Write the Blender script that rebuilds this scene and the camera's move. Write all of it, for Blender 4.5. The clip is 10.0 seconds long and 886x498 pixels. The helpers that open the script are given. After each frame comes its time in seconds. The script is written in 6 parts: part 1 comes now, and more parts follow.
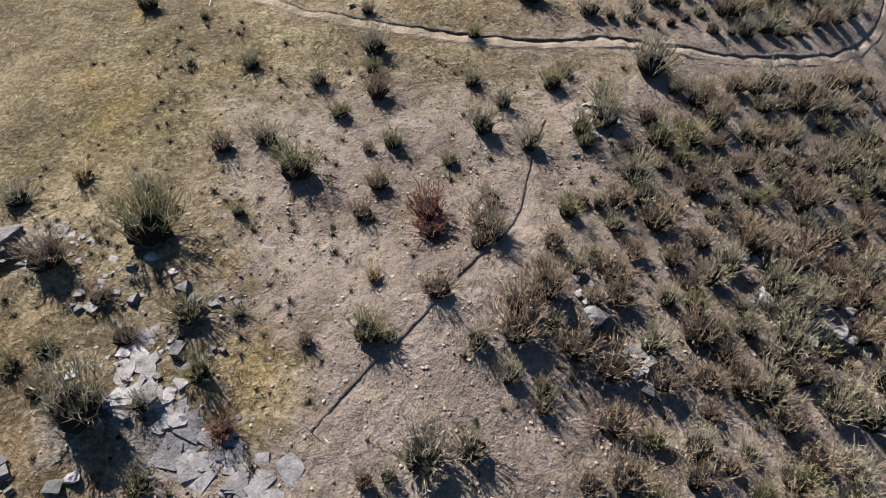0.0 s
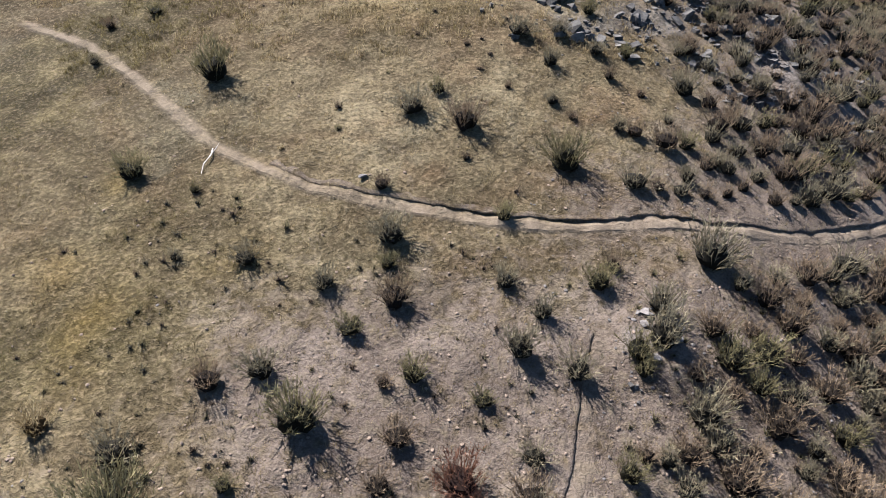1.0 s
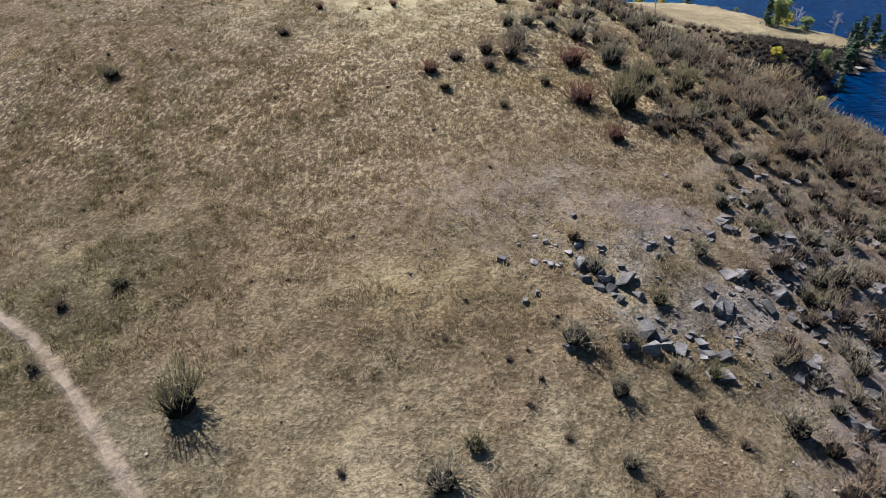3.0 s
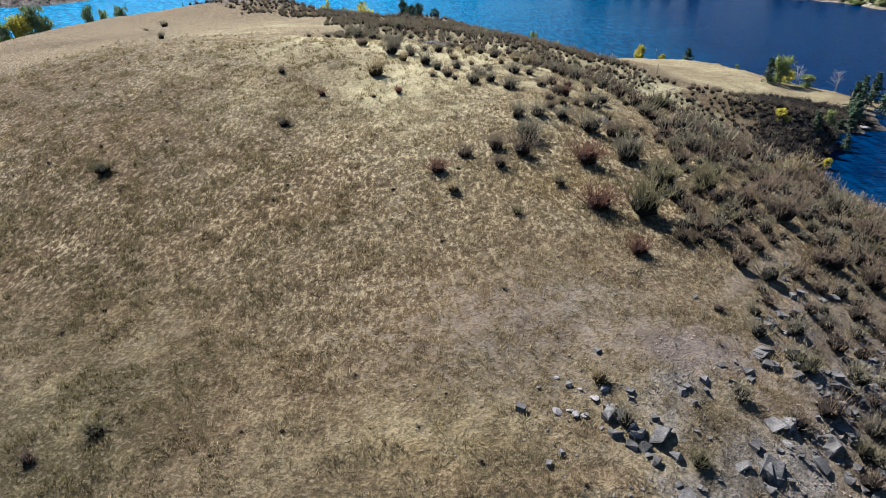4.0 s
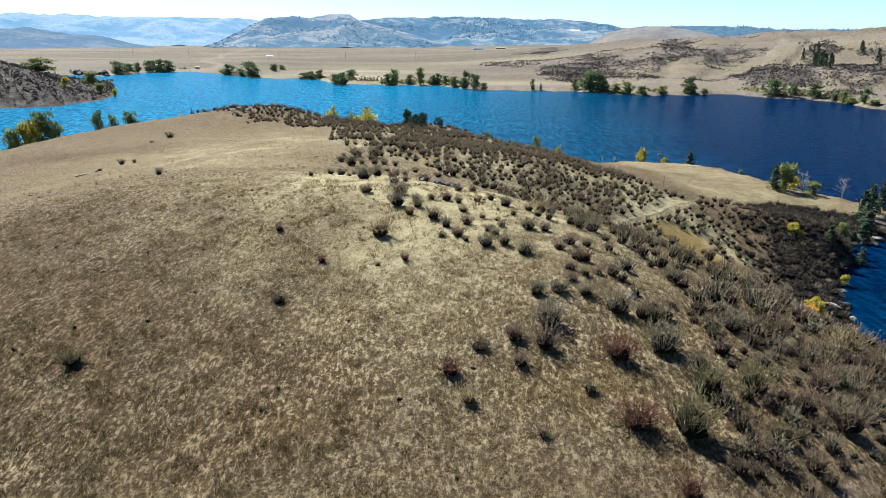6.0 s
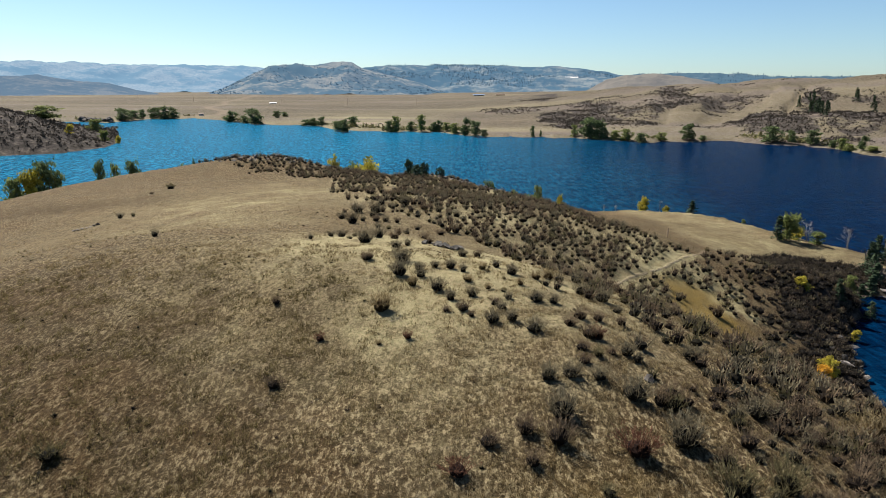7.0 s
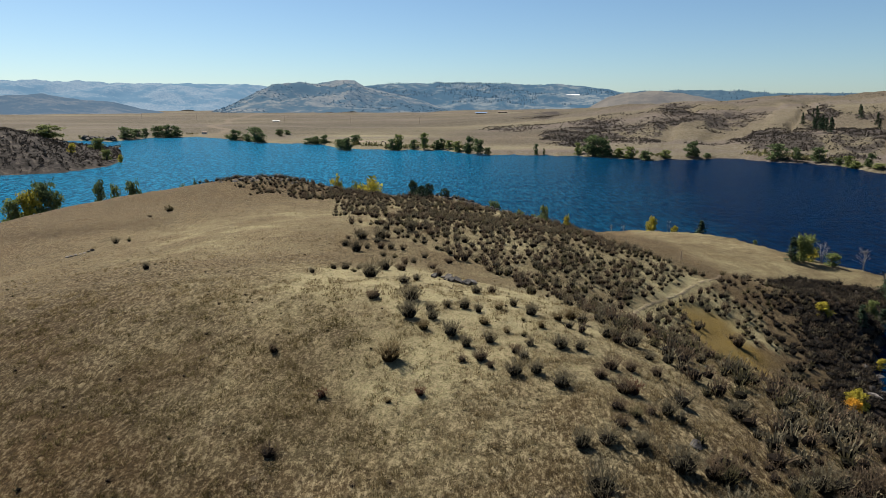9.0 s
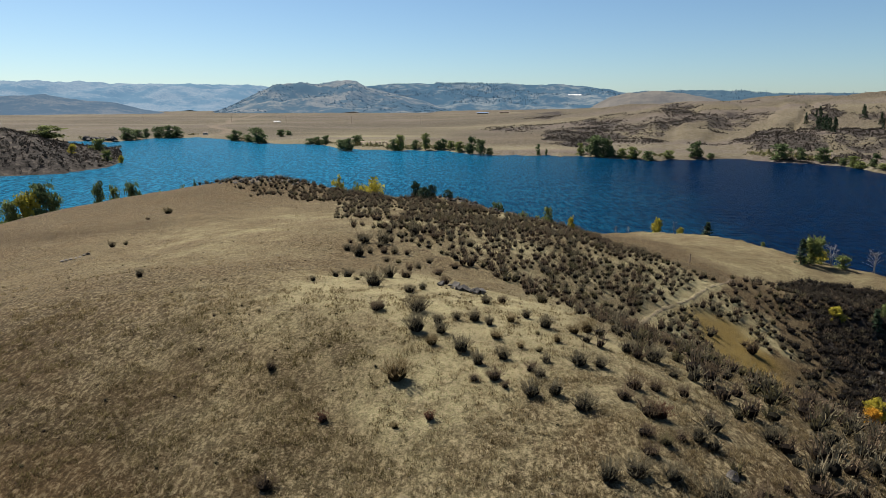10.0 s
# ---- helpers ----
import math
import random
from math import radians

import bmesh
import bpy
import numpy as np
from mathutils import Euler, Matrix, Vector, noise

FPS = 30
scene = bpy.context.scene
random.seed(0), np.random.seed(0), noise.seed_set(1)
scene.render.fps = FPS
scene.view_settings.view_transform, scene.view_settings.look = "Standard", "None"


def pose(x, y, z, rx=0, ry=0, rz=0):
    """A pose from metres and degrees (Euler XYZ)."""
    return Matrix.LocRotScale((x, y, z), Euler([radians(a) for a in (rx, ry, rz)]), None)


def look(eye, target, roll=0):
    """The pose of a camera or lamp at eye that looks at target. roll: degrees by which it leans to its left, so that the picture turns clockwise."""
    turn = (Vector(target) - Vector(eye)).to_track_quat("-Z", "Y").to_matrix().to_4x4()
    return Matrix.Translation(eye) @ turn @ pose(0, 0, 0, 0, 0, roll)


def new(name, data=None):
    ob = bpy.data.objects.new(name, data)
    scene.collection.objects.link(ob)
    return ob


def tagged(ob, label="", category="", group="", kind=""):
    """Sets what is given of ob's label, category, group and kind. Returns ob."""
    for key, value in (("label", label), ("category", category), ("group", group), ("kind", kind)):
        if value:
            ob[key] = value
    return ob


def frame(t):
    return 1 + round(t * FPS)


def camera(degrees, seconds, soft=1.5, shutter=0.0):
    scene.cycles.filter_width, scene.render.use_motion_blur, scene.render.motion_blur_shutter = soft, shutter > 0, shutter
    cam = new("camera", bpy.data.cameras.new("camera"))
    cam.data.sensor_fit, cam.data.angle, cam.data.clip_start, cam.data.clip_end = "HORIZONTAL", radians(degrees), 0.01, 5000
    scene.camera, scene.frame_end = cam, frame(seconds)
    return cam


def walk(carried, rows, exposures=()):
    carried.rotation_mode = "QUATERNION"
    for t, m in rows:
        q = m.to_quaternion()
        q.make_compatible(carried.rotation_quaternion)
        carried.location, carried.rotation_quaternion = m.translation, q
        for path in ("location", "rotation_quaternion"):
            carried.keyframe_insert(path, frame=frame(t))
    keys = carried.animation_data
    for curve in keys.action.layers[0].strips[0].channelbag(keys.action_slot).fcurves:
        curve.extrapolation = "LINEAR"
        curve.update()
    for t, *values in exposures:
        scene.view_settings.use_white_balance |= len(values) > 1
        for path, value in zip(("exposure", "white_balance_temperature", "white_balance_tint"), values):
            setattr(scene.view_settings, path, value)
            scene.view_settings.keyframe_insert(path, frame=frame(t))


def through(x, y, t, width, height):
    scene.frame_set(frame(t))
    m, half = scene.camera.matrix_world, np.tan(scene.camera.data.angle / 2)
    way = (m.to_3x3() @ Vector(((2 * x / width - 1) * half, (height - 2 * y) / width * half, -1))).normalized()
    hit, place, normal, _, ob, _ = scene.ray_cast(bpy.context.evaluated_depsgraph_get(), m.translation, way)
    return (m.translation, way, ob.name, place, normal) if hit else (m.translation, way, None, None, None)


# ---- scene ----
cam = camera(66.3, 10.0, soft=0.55)
METRES, EYE, TILT, LEAN, TURN = 30.0, 22.0, -39.3, -0.1, 0.0
ROWS = [
    (0.0, 0.0, 0.0, 0.0, -0.0, 0.0, 0.0),
    (0.5, -0.0104, 0.0463, 0.0697, 0.07, 2.07, -0.11),
    (1.0, -0.0203, 0.091, 0.1392, 0.1, 3.99, -0.2),
    (1.5, -0.0284, 0.1335, 0.2071, 0.17, 5.89, -0.26),
    (2.0, -0.0352, 0.1719, 0.271, 0.21, 7.77, -0.3),
    (2.5, -0.0423, 0.2052, 0.3317, 0.25, 9.6, -0.35),
    (4.0, -0.0591, 0.2737, 0.486, 0.39, 15.11, -0.47),
    (4.5, -0.0631, 0.2904, 0.532, 0.45, 16.99, -0.48),
    (5.0, -0.0667, 0.3059, 0.5753, 0.49, 18.8, -0.5),
    (5.5, -0.0702, 0.3193, 0.6162, 0.53, 20.62, -0.52),
    (7.0, -0.0806, 0.357, 0.7202, 0.6, 26.02, -0.55),
    (7.5, -0.0847, 0.3719, 0.7443, 0.65, 27.42, -0.52),
    (8.0, -0.0893, 0.3915, 0.7624, 0.71, 27.43, -0.52),
    (8.5, -0.0947, 0.4121, 0.7804, 0.77, 27.44, -0.53),
    (9.0, -0.1009, 0.4358, 0.8005, 0.83, 27.44, -0.54),
    (9.5, -0.1076, 0.4624, 0.8219, 0.88, 27.45, -0.56),
    (10.0, -0.1144, 0.4917, 0.8452, 0.94, 27.46, -0.57),
]
EXPOSURES = ((0.0, 2.42, 5900, 15), (2.5, 2.15, 5700, 18), (4.0, 2.2, 5650, 14), (5.6, 2.12, 5650, 10), (6.9, 1.5, 6450, 12), (8.0, 1.15, 6450, 12), (10.0, 1.15, 6450, 12))
walk(cam, [(t, pose(0, 0, EYE, TILT, LEAN, TURN) @ pose(METRES * x, METRES * y, METRES * z, 90 + pitch, roll, yaw)) for t, x, y, z, yaw, pitch, roll in ROWS], EXPOSURES)

# ---- light ----
SUN_BEARING, SUN_HEIGHT = -44.0, 49.0
world = bpy.data.worlds.new("sky")
scene.world = world
world.use_nodes = True
sky = world.node_tree.nodes.new("ShaderNodeTexSky")
sky.sky_type, sky.sun_disc = "NISHITA", False
sky.sun_elevation, sky.sun_rotation = radians(SUN_HEIGHT), radians(SUN_BEARING)
sky.altitude, sky.air_density, sky.dust_density, sky.ozone_density = 1500, 1.0, 1.4, 4.0
tint = world.node_tree.nodes.new("ShaderNodeMix")
tint.data_type, tint.blend_type = "RGBA", "MULTIPLY"
tint.inputs[0].default_value, tint.inputs[7].default_value = 1.0, (0.92, 1.03, 1.02, 1)
world.node_tree.links.new(sky.outputs[0], tint.inputs[6])
world.node_tree.links.new(tint.outputs[2], world.node_tree.nodes["Background"].inputs[0])
world.node_tree.nodes["Background"].inputs[1].default_value = 0.045
lamp = bpy.data.lights.new("sun", "SUN")
lamp.energy, lamp.angle, lamp.color = 5.0, radians(0.53), (1.0, 0.93, 0.82)
sun = new("sun", lamp)
a, e = radians(SUN_BEARING), radians(SUN_HEIGHT)
sun.matrix_world = look((300 * math.sin(a) * math.cos(e), 300 * math.cos(a) * math.cos(e), 300 * math.sin(e)), (0, 0, 0))


# ---- materials ----
class Nodes:
    """Short hand for node trees."""

    def __init__(self, name):
        self.mat = bpy.data.materials.new(name)
        self.mat.use_nodes = True
        self.tree = self.mat.node_tree
        self.tree.nodes.clear()
        self.out = self.tree.nodes.new("ShaderNodeOutputMaterial")
        self.pos = self.add("ShaderNodeNewGeometry").outputs["Position"]

    def add(self, kind):
        return self.tree.nodes.new(kind)

    def put(self, socket, value):
        if isinstance(value, bpy.types.NodeSocket):
            self.tree.links.new(value, socket)
        elif isinstance(value, (tuple, list)) and len(value) == 3 and socket.type == "RGBA":
            socket.default_value = (*value, 1)
        else:
            socket.default_value = value

    def noise(self, size, detail=4, rough=0.55, where=None, warp=0.0):
        n = self.add("ShaderNodeTexNoise")
        self.put(n.inputs["Vector"], where or self.pos)
        self.put(n.inputs["Scale"], 1.0 / size)
        n.inputs["Detail"].default_value, n.inputs["Roughness"].default_value, n.inputs["Distortion"].default_value = detail, rough, warp
        return n.outputs[0]

    def ramp(self, value, *stops):
        n = self.add("ShaderNodeValToRGB")
        while len(n.color_ramp.elements) < len(stops):
            n.color_ramp.elements.new(0.5)
        for el, (at, col) in zip(n.color_ramp.elements, stops):
            el.position, el.color = at, (*col, 1) if isinstance(col, tuple) else (col, col, col, 1)
        self.put(n.inputs[0], value)
        return n.outputs[0]

    def mix(self, k, a, b, how="MIX"):
        n = self.add("ShaderNodeMix")
        n.data_type, n.blend_type = "RGBA", how
        self.put(n.inputs[0], k)
        self.put(n.inputs[6], a)
        self.put(n.inputs[7], b)
        return n.outputs[2]

    def calc(self, how, a, b=0.0):
        n = self.add("ShaderNodeMath")
        n.operation = how
        self.put(n.inputs[0], a)
        self.put(n.inputs[1], b)
        return n.outputs[0]

    def attribute(self, name):
        n = self.add("ShaderNodeAttribute")
        n.attribute_name = name
        return n.outputs["Fac"]

    def bump(self, value, strength, distance):
        n = self.add("ShaderNodeBump")
        n.inputs["Strength"].default_value, n.inputs["Distance"].default_value = strength, distance
        self.put(n.inputs["Height"], value)
        return n.outputs[0]

    def surface(self, colour, rough=0.9, normal=None, metal=0.0, spec=0.25, glow=None, power=0.0, through=0.0):
        n = self.add("ShaderNodeBsdfPrincipled")
        self.put(n.inputs["Base Color"], colour)
        self.put(n.inputs["Roughness"], rough)
        n.inputs["Metallic"].default_value, n.inputs["Specular IOR Level"].default_value = metal, spec
        if normal:
            self.put(n.inputs["Normal"], normal)
        if glow:
            self.put(n.inputs["Emission Color"], glow)
            n.inputs["Emission Strength"].default_value = power
        shader = n.outputs[0]
        if through:
            t = self.add("ShaderNodeBsdfTranslucent")
            self.put(t.inputs[0], colour)
            m = self.add("ShaderNodeMixShader")
            m.inputs[0].default_value = through
            self.put(m.inputs[1], shader)
            self.put(m.inputs[2], t.outputs[0])
            shader = m.outputs[0]
        self.put(self.out.inputs[0], shader)
        return self.mat


def ground_material():
    n = Nodes("ground")
    trail, soil, green, stone, scrub = (n.attribute(k) for k in ("trail", "soil", "green", "stone", "scrub"))
    pale, coarse, gold = (n.attribute(k) for k in ("pale", "coarse", "gold"))
    broad, patch, clump = n.noise(11, 3), n.noise(1.9, 4, 0.6, warp=0.5), n.noise(0.42, 4, 0.65, warp=0.4)
    tuft, grain = n.noise(0.115, 4, 0.7, warp=0.3), n.noise(0.035, 3, 0.7)
    lie = n.add("ShaderNodeMapping")
    n.put(lie.inputs[0], n.pos)
    lie.inputs["Scale"].default_value = (1.0, 0.5, 1.0)
    dull = n.calc("SUBTRACT", 1.0, n.calc("MULTIPLY", pale, 0.7))
    firm = n.calc("MULTIPLY", dull, n.calc("ADD", 0.42, n.calc("MULTIPLY", coarse, 0.58)))
    # dry grass: broad tints first, then patches, then tufts
    straw = n.ramp(n.mix(0.6, broad, patch), (0.38, (0.0446, 0.0335, 0.0174)), (0.46, (0.0732, 0.0564, 0.031)), (0.55, (0.1079, 0.0856, 0.049)), (0.64, (0.1581, 0.129, 0.0781)))
    straw = n.mix(n.ramp(n.noise(4.2, 4, 0.62, warp=1.0), (0.49, 0.0), (0.66, 0.65)), straw, (0.0826, 0.0504, 0.0266))
    straw = n.mix(n.ramp(n.noise(8.5, 4, 0.6, warp=0.7), (0.53, 0.0), (0.70, 0.5)), straw, (0.0495, 0.0405, 0.0232))
    straw = n.mix(n.ramp(n.noise(3.4, 4, 0.6, warp=0.6), (0.56, 0.0), (0.70, 0.6)), straw, (0.0793, 0.0728, 0.0494))
    straw = n.mix(n.calc("MULTIPLY", pale, n.ramp(patch, (0.35, 0.45), (0.6, 1.0))), straw, (0.375, 0.343, 0.190))
    olive = n.ramp(patch, (0.35, (0.022, 0.0185, 0.0078)), (0.5, (0.044, 0.0365, 0.0160)), (0.65, (0.092, 0.075, 0.036)))
    straw = n.mix(n.calc("MULTIPLY", green, n.ramp(clump, (0.3, 0.6), (0.6, 1.0))), straw, olive)
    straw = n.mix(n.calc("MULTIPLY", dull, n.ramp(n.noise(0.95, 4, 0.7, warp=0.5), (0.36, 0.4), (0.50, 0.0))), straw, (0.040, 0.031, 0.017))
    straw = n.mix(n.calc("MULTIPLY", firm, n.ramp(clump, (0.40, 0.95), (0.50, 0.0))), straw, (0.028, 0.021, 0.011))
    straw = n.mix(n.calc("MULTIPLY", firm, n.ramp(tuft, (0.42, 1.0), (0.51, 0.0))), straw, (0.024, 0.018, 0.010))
    straw = n.mix(n.calc("MULTIPLY", n.ramp(tuft, (0.50, 0.0), (0.68, 0.85)), n.calc("ADD", 0.4, n.calc("MULTIPLY", coarse, 0.6))), straw, (0.245, 0.190, 0.124))
    # rust-brown stretches and coarse tussocks on the upper slope
    straw = n.mix(n.calc("MULTIPLY", n.calc("MULTIPLY", coarse, dull), n.ramp(n.noise(5.5, 4, 0.65, warp=0.8), (0.42, 0.25), (0.62, 0.8))), straw, (0.070, 0.037, 0.014))
    straw = n.mix(n.calc("MULTIPLY", n.calc("MULTIPLY", coarse, dull), 0.55), straw, n.mix(broad, (0.030, 0.021, 0.009), (0.056, 0.039, 0.017)))
    tussock = n.noise(0.17, 5, 0.78, lie.outputs[0], 0.2)
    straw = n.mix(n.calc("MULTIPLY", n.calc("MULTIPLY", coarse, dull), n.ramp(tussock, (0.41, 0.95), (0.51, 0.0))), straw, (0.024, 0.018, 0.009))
    straw = n.mix(n.calc("MULTIPLY", n.calc("MULTIPLY", coarse, n.calc("SUBTRACT", 1.0, n.calc("MULTIPLY", green, 0.55))), n.ramp(tussock, (0.51, 0.0), (0.60, 1.0))), straw, (0.2178, 0.1795, 0.1069))
    # bare earth with pebbles
    earth = n.ramp(n.mix(0.45, patch, grain), (0.34, (0.04, 0.0305, 0.0235)), (0.5, (0.0854, 0.0678, 0.0539)), (0.66, (0.1398, 0.1142, 0.0928)))
    pebble = n.add("ShaderNodeTexVoronoi")
    n.put(pebble.inputs["Vector"], n.pos)
    pebble.inputs["Scale"].default_value = 9
    earth = n.mix(n.ramp(pebble.outputs["Distance"], (0.12, 0.45), (0.3, 0.0)), earth, n.mix(n.noise(0.5), (0.0728, 0.065, 0.0559), (0.1625, 0.143, 0.1196)))
    earth = n.mix(n.ramp(tuft, (0.34, 0.6), (0.5, 0.0)), earth, (0.0312, 0.024, 0.018))
    earth = n.mix(n.ramp(clump, (0.54, 0.0), (0.66, 0.45)), earth, (0.114, 0.093, 0.0588))
    rock = n.ramp(n.mix(0.5, patch, tuft), (0.38, (0.028, 0.0252, 0.0231)), (0.5, (0.0805, 0.0728, 0.0658)), (0.62, (0.147, 0.133, 0.119)))
    straw = n.mix(n.calc("MULTIPLY", gold, n.ramp(clump, (0.3, 0.55), (0.6, 1.0))), straw, n.ramp(tuft, (0.36, (0.068, 0.046, 0.012)), (0.60, (0.190, 0.132, 0.038))))
    worn = n.ramp(n.calc("ADD", soil, n.calc("MULTIPLY", n.calc("SUBTRACT", clump, 0.5), 1.6)), (0.30, 0.0), (0.70, 1.0))
    colour = n.mix(worn, straw, earth)
    colour = n.mix(n.ramp(n.calc("ADD", stone, n.calc("SUBTRACT", patch, 0.5)), (0.45, 0.0), (0.7, 0.6)), colour, rock)
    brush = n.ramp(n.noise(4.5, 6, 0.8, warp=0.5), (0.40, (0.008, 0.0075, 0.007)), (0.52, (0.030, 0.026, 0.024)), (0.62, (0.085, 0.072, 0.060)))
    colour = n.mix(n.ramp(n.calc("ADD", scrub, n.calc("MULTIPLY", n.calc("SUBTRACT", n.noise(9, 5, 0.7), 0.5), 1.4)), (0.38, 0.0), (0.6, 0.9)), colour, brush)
    dust = n.ramp(n.mix(0.5, tuft, grain), (0.35, (0.084, 0.0661, 0.047)), (0.6, (0.1372, 0.1109, 0.0812)))
    colour = n.mix(trail, colour, dust)
    relief = n.calc("ADD", n.calc("MULTIPLY", tuft, 0.7), n.calc("ADD", n.calc("MULTIPLY", grain, 0.25), n.calc("MULTIPLY", clump, 1.0)))
    relief = n.calc("MULTIPLY", relief, n.calc("SUBTRACT", 1.0, n.calc("MAXIMUM", n.calc("MULTIPLY", trail, 0.85), n.calc("MULTIPLY", worn, 0.35))))
    return n.surface(colour, 0.95, n.bump(relief, 1.0, 0.2), spec=0.05)


def water_material():
    n = Nodes("lake_water")
    m = n.add("ShaderNodeMapping")
    n.put(m.inputs[0], n.pos)
    m.inputs["Rotation"].default_value[2] = radians(18)
    m.inputs["Scale"].default_value = (0.45, 1.0, 1.0)
    w = n.add("ShaderNodeMapping")
    n.put(w.inputs[0], n.pos)
    w.inputs["Rotation"].default_value[2] = radians(8)
    w.inputs["Scale"].default_value = (0.8, 0.14, 1.0)
    swell, chop, gust = n.noise(2.0, 4, 0.6, m.outputs[0], 0.4), n.noise(0.6, 3, 0.6, m.outputs[0]), n.noise(60, 3, 0.5, m.outputs[0])
    streak, ripple = n.noise(4, 5, 0.75, m.outputs[0], 0.6), n.noise(1.0, 4, 0.75, w.outputs[0], 0.3)
    waves = n.calc("ADD", n.calc("MULTIPLY", swell, 1.0), n.calc("MULTIPLY", chop, 0.35))
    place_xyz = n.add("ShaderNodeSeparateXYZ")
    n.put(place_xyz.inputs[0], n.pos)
    # the sky's bright reflection in the west, fading eastward, painted as water colour
    span = n.calc("ADD", n.calc("SUBTRACT", n.calc("MULTIPLY", place_xyz.outputs[0], 2.0), n.calc("SUBTRACT", n.calc("MULTIPLY", place_xyz.outputs[1], 0.36), 75)), n.calc("MULTIPLY", n.calc("SUBTRACT", gust, 0.5), 60))
    span = n.ramp(n.calc("DIVIDE", n.calc("ADD", span, 190), 430), (0.0, 0.0), (0.80, 1.0))
    calm = n.mix(span, (0.0004, 0.036, 0.086), (0.0, 0.0036, 0.0150))
    lively = n.mix(span, (0.010, 0.120, 0.205), (0.0, 0.0090, 0.0320))
    # glints and dark troughs of the waves are painted in as streaks
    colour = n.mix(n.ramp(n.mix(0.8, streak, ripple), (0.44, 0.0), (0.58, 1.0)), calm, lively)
    made = n.surface(colour, 0.20, n.bump(waves, 1.0, 0.9), spec=0.02)
    n.tree.nodes["Principled BSDF"].inputs["IOR"].default_value = 1.12
    return made


def leaf_material(name, dark, light, through=0.1, size=0.5, haze=None):
    n = Nodes(name)
    isle = n.add("ShaderNodeNewGeometry").outputs["Random Per Island"]
    one = n.add("ShaderNodeObjectInfo").outputs["Random"]
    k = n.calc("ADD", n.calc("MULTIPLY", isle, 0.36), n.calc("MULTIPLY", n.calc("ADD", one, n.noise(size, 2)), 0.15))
    # paler towards the tips; the near-black low end paints the shade inside
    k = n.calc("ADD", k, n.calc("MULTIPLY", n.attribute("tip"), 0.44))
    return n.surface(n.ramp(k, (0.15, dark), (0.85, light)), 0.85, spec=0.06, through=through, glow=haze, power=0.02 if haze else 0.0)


def grass_material(name, dark, mid, light, through):
    n = Nodes(name)
    isle = n.add("ShaderNodeNewGeometry").outputs["Random Per Island"]
    k = n.calc("ADD", n.calc("MULTIPLY", n.noise(0.45, 3, 0.6), 0.75), n.calc("MULTIPLY", n.calc("ADD", isle, n.attribute("tip")), 0.19))
    return n.surface(n.ramp(k, (0.36, dark), (0.56, mid), (0.78, light)), 0.85, spec=0.06, through=through)


def bark_material(name, dark, light):
    n = Nodes(name)
    v = n.noise(0.12, 5, 0.65)
    return n.surface(n.ramp(v, (0.3, dark), (0.7, light)), 0.9, n.bump(v, 0.6, 0.03), spec=0.15)


def rock_material(name, dark, mid, light):
    n = Nodes(name)
    one = n.add("ShaderNodeObjectInfo").outputs["Random"]
    isle = n.add("ShaderNodeNewGeometry").outputs["Random Per Island"]
    v, fine = n.noise(0.35, 5, 0.6), n.noise(0.05, 4, 0.7)
    k = n.calc("ADD", n.mix(0.45, v, fine), n.calc("MULTIPLY", n.calc("SUBTRACT", n.calc("ADD", one, isle), 1.0), 0.12))
    return n.surface(n.ramp(k, (0.32, dark), (0.5, mid), (0.68, light)), 0.88, n.bump(n.mix(0.5, v, fine), 0.8, 0.06), spec=0.2)


def plain_material(name, colour, rough=0.6, metal=0.0, grime=0.25):
    n = Nodes(name)
    v = n.noise(0.4, 4)
    return n.surface(n.mix(n.ramp(v, (0.4, 0.0), (0.8, grime)), colour, tuple(c * 0.45 for c in colour)), rough, metal=metal)


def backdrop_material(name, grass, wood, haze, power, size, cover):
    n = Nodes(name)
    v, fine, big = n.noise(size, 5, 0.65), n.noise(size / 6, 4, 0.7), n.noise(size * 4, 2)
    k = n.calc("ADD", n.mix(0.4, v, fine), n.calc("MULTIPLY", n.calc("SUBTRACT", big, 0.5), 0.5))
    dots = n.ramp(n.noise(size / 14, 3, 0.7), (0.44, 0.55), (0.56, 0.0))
    # air haze is added as an even glow of the whole hill
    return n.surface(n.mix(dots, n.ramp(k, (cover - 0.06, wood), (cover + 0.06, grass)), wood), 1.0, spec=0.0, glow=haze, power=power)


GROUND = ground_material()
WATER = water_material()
STRAW = grass_material("dry_grass", (0.044, 0.030, 0.013), (0.140, 0.106, 0.053), (0.330, 0.270, 0.158), 0.5)
GREEN_STRAW = grass_material("green_grass", (0.020, 0.016, 0.006), (0.066, 0.053, 0.021), (0.158, 0.130, 0.058), 0.5)
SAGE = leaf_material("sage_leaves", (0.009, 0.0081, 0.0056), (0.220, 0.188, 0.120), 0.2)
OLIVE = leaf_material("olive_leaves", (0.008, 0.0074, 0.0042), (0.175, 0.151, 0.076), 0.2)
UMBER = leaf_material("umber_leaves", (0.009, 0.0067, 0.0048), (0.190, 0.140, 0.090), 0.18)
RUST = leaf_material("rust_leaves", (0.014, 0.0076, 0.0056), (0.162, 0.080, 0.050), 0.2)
# near black, to carry the shade at the foot of the shrubs
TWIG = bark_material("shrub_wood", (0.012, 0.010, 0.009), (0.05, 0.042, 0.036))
BARK = bark_material("tree_bark", (0.08, 0.065, 0.05), (0.22, 0.18, 0.145))
PALE_BARK = bark_material("dead_wood", (0.16, 0.145, 0.13), (0.36, 0.335, 0.305))
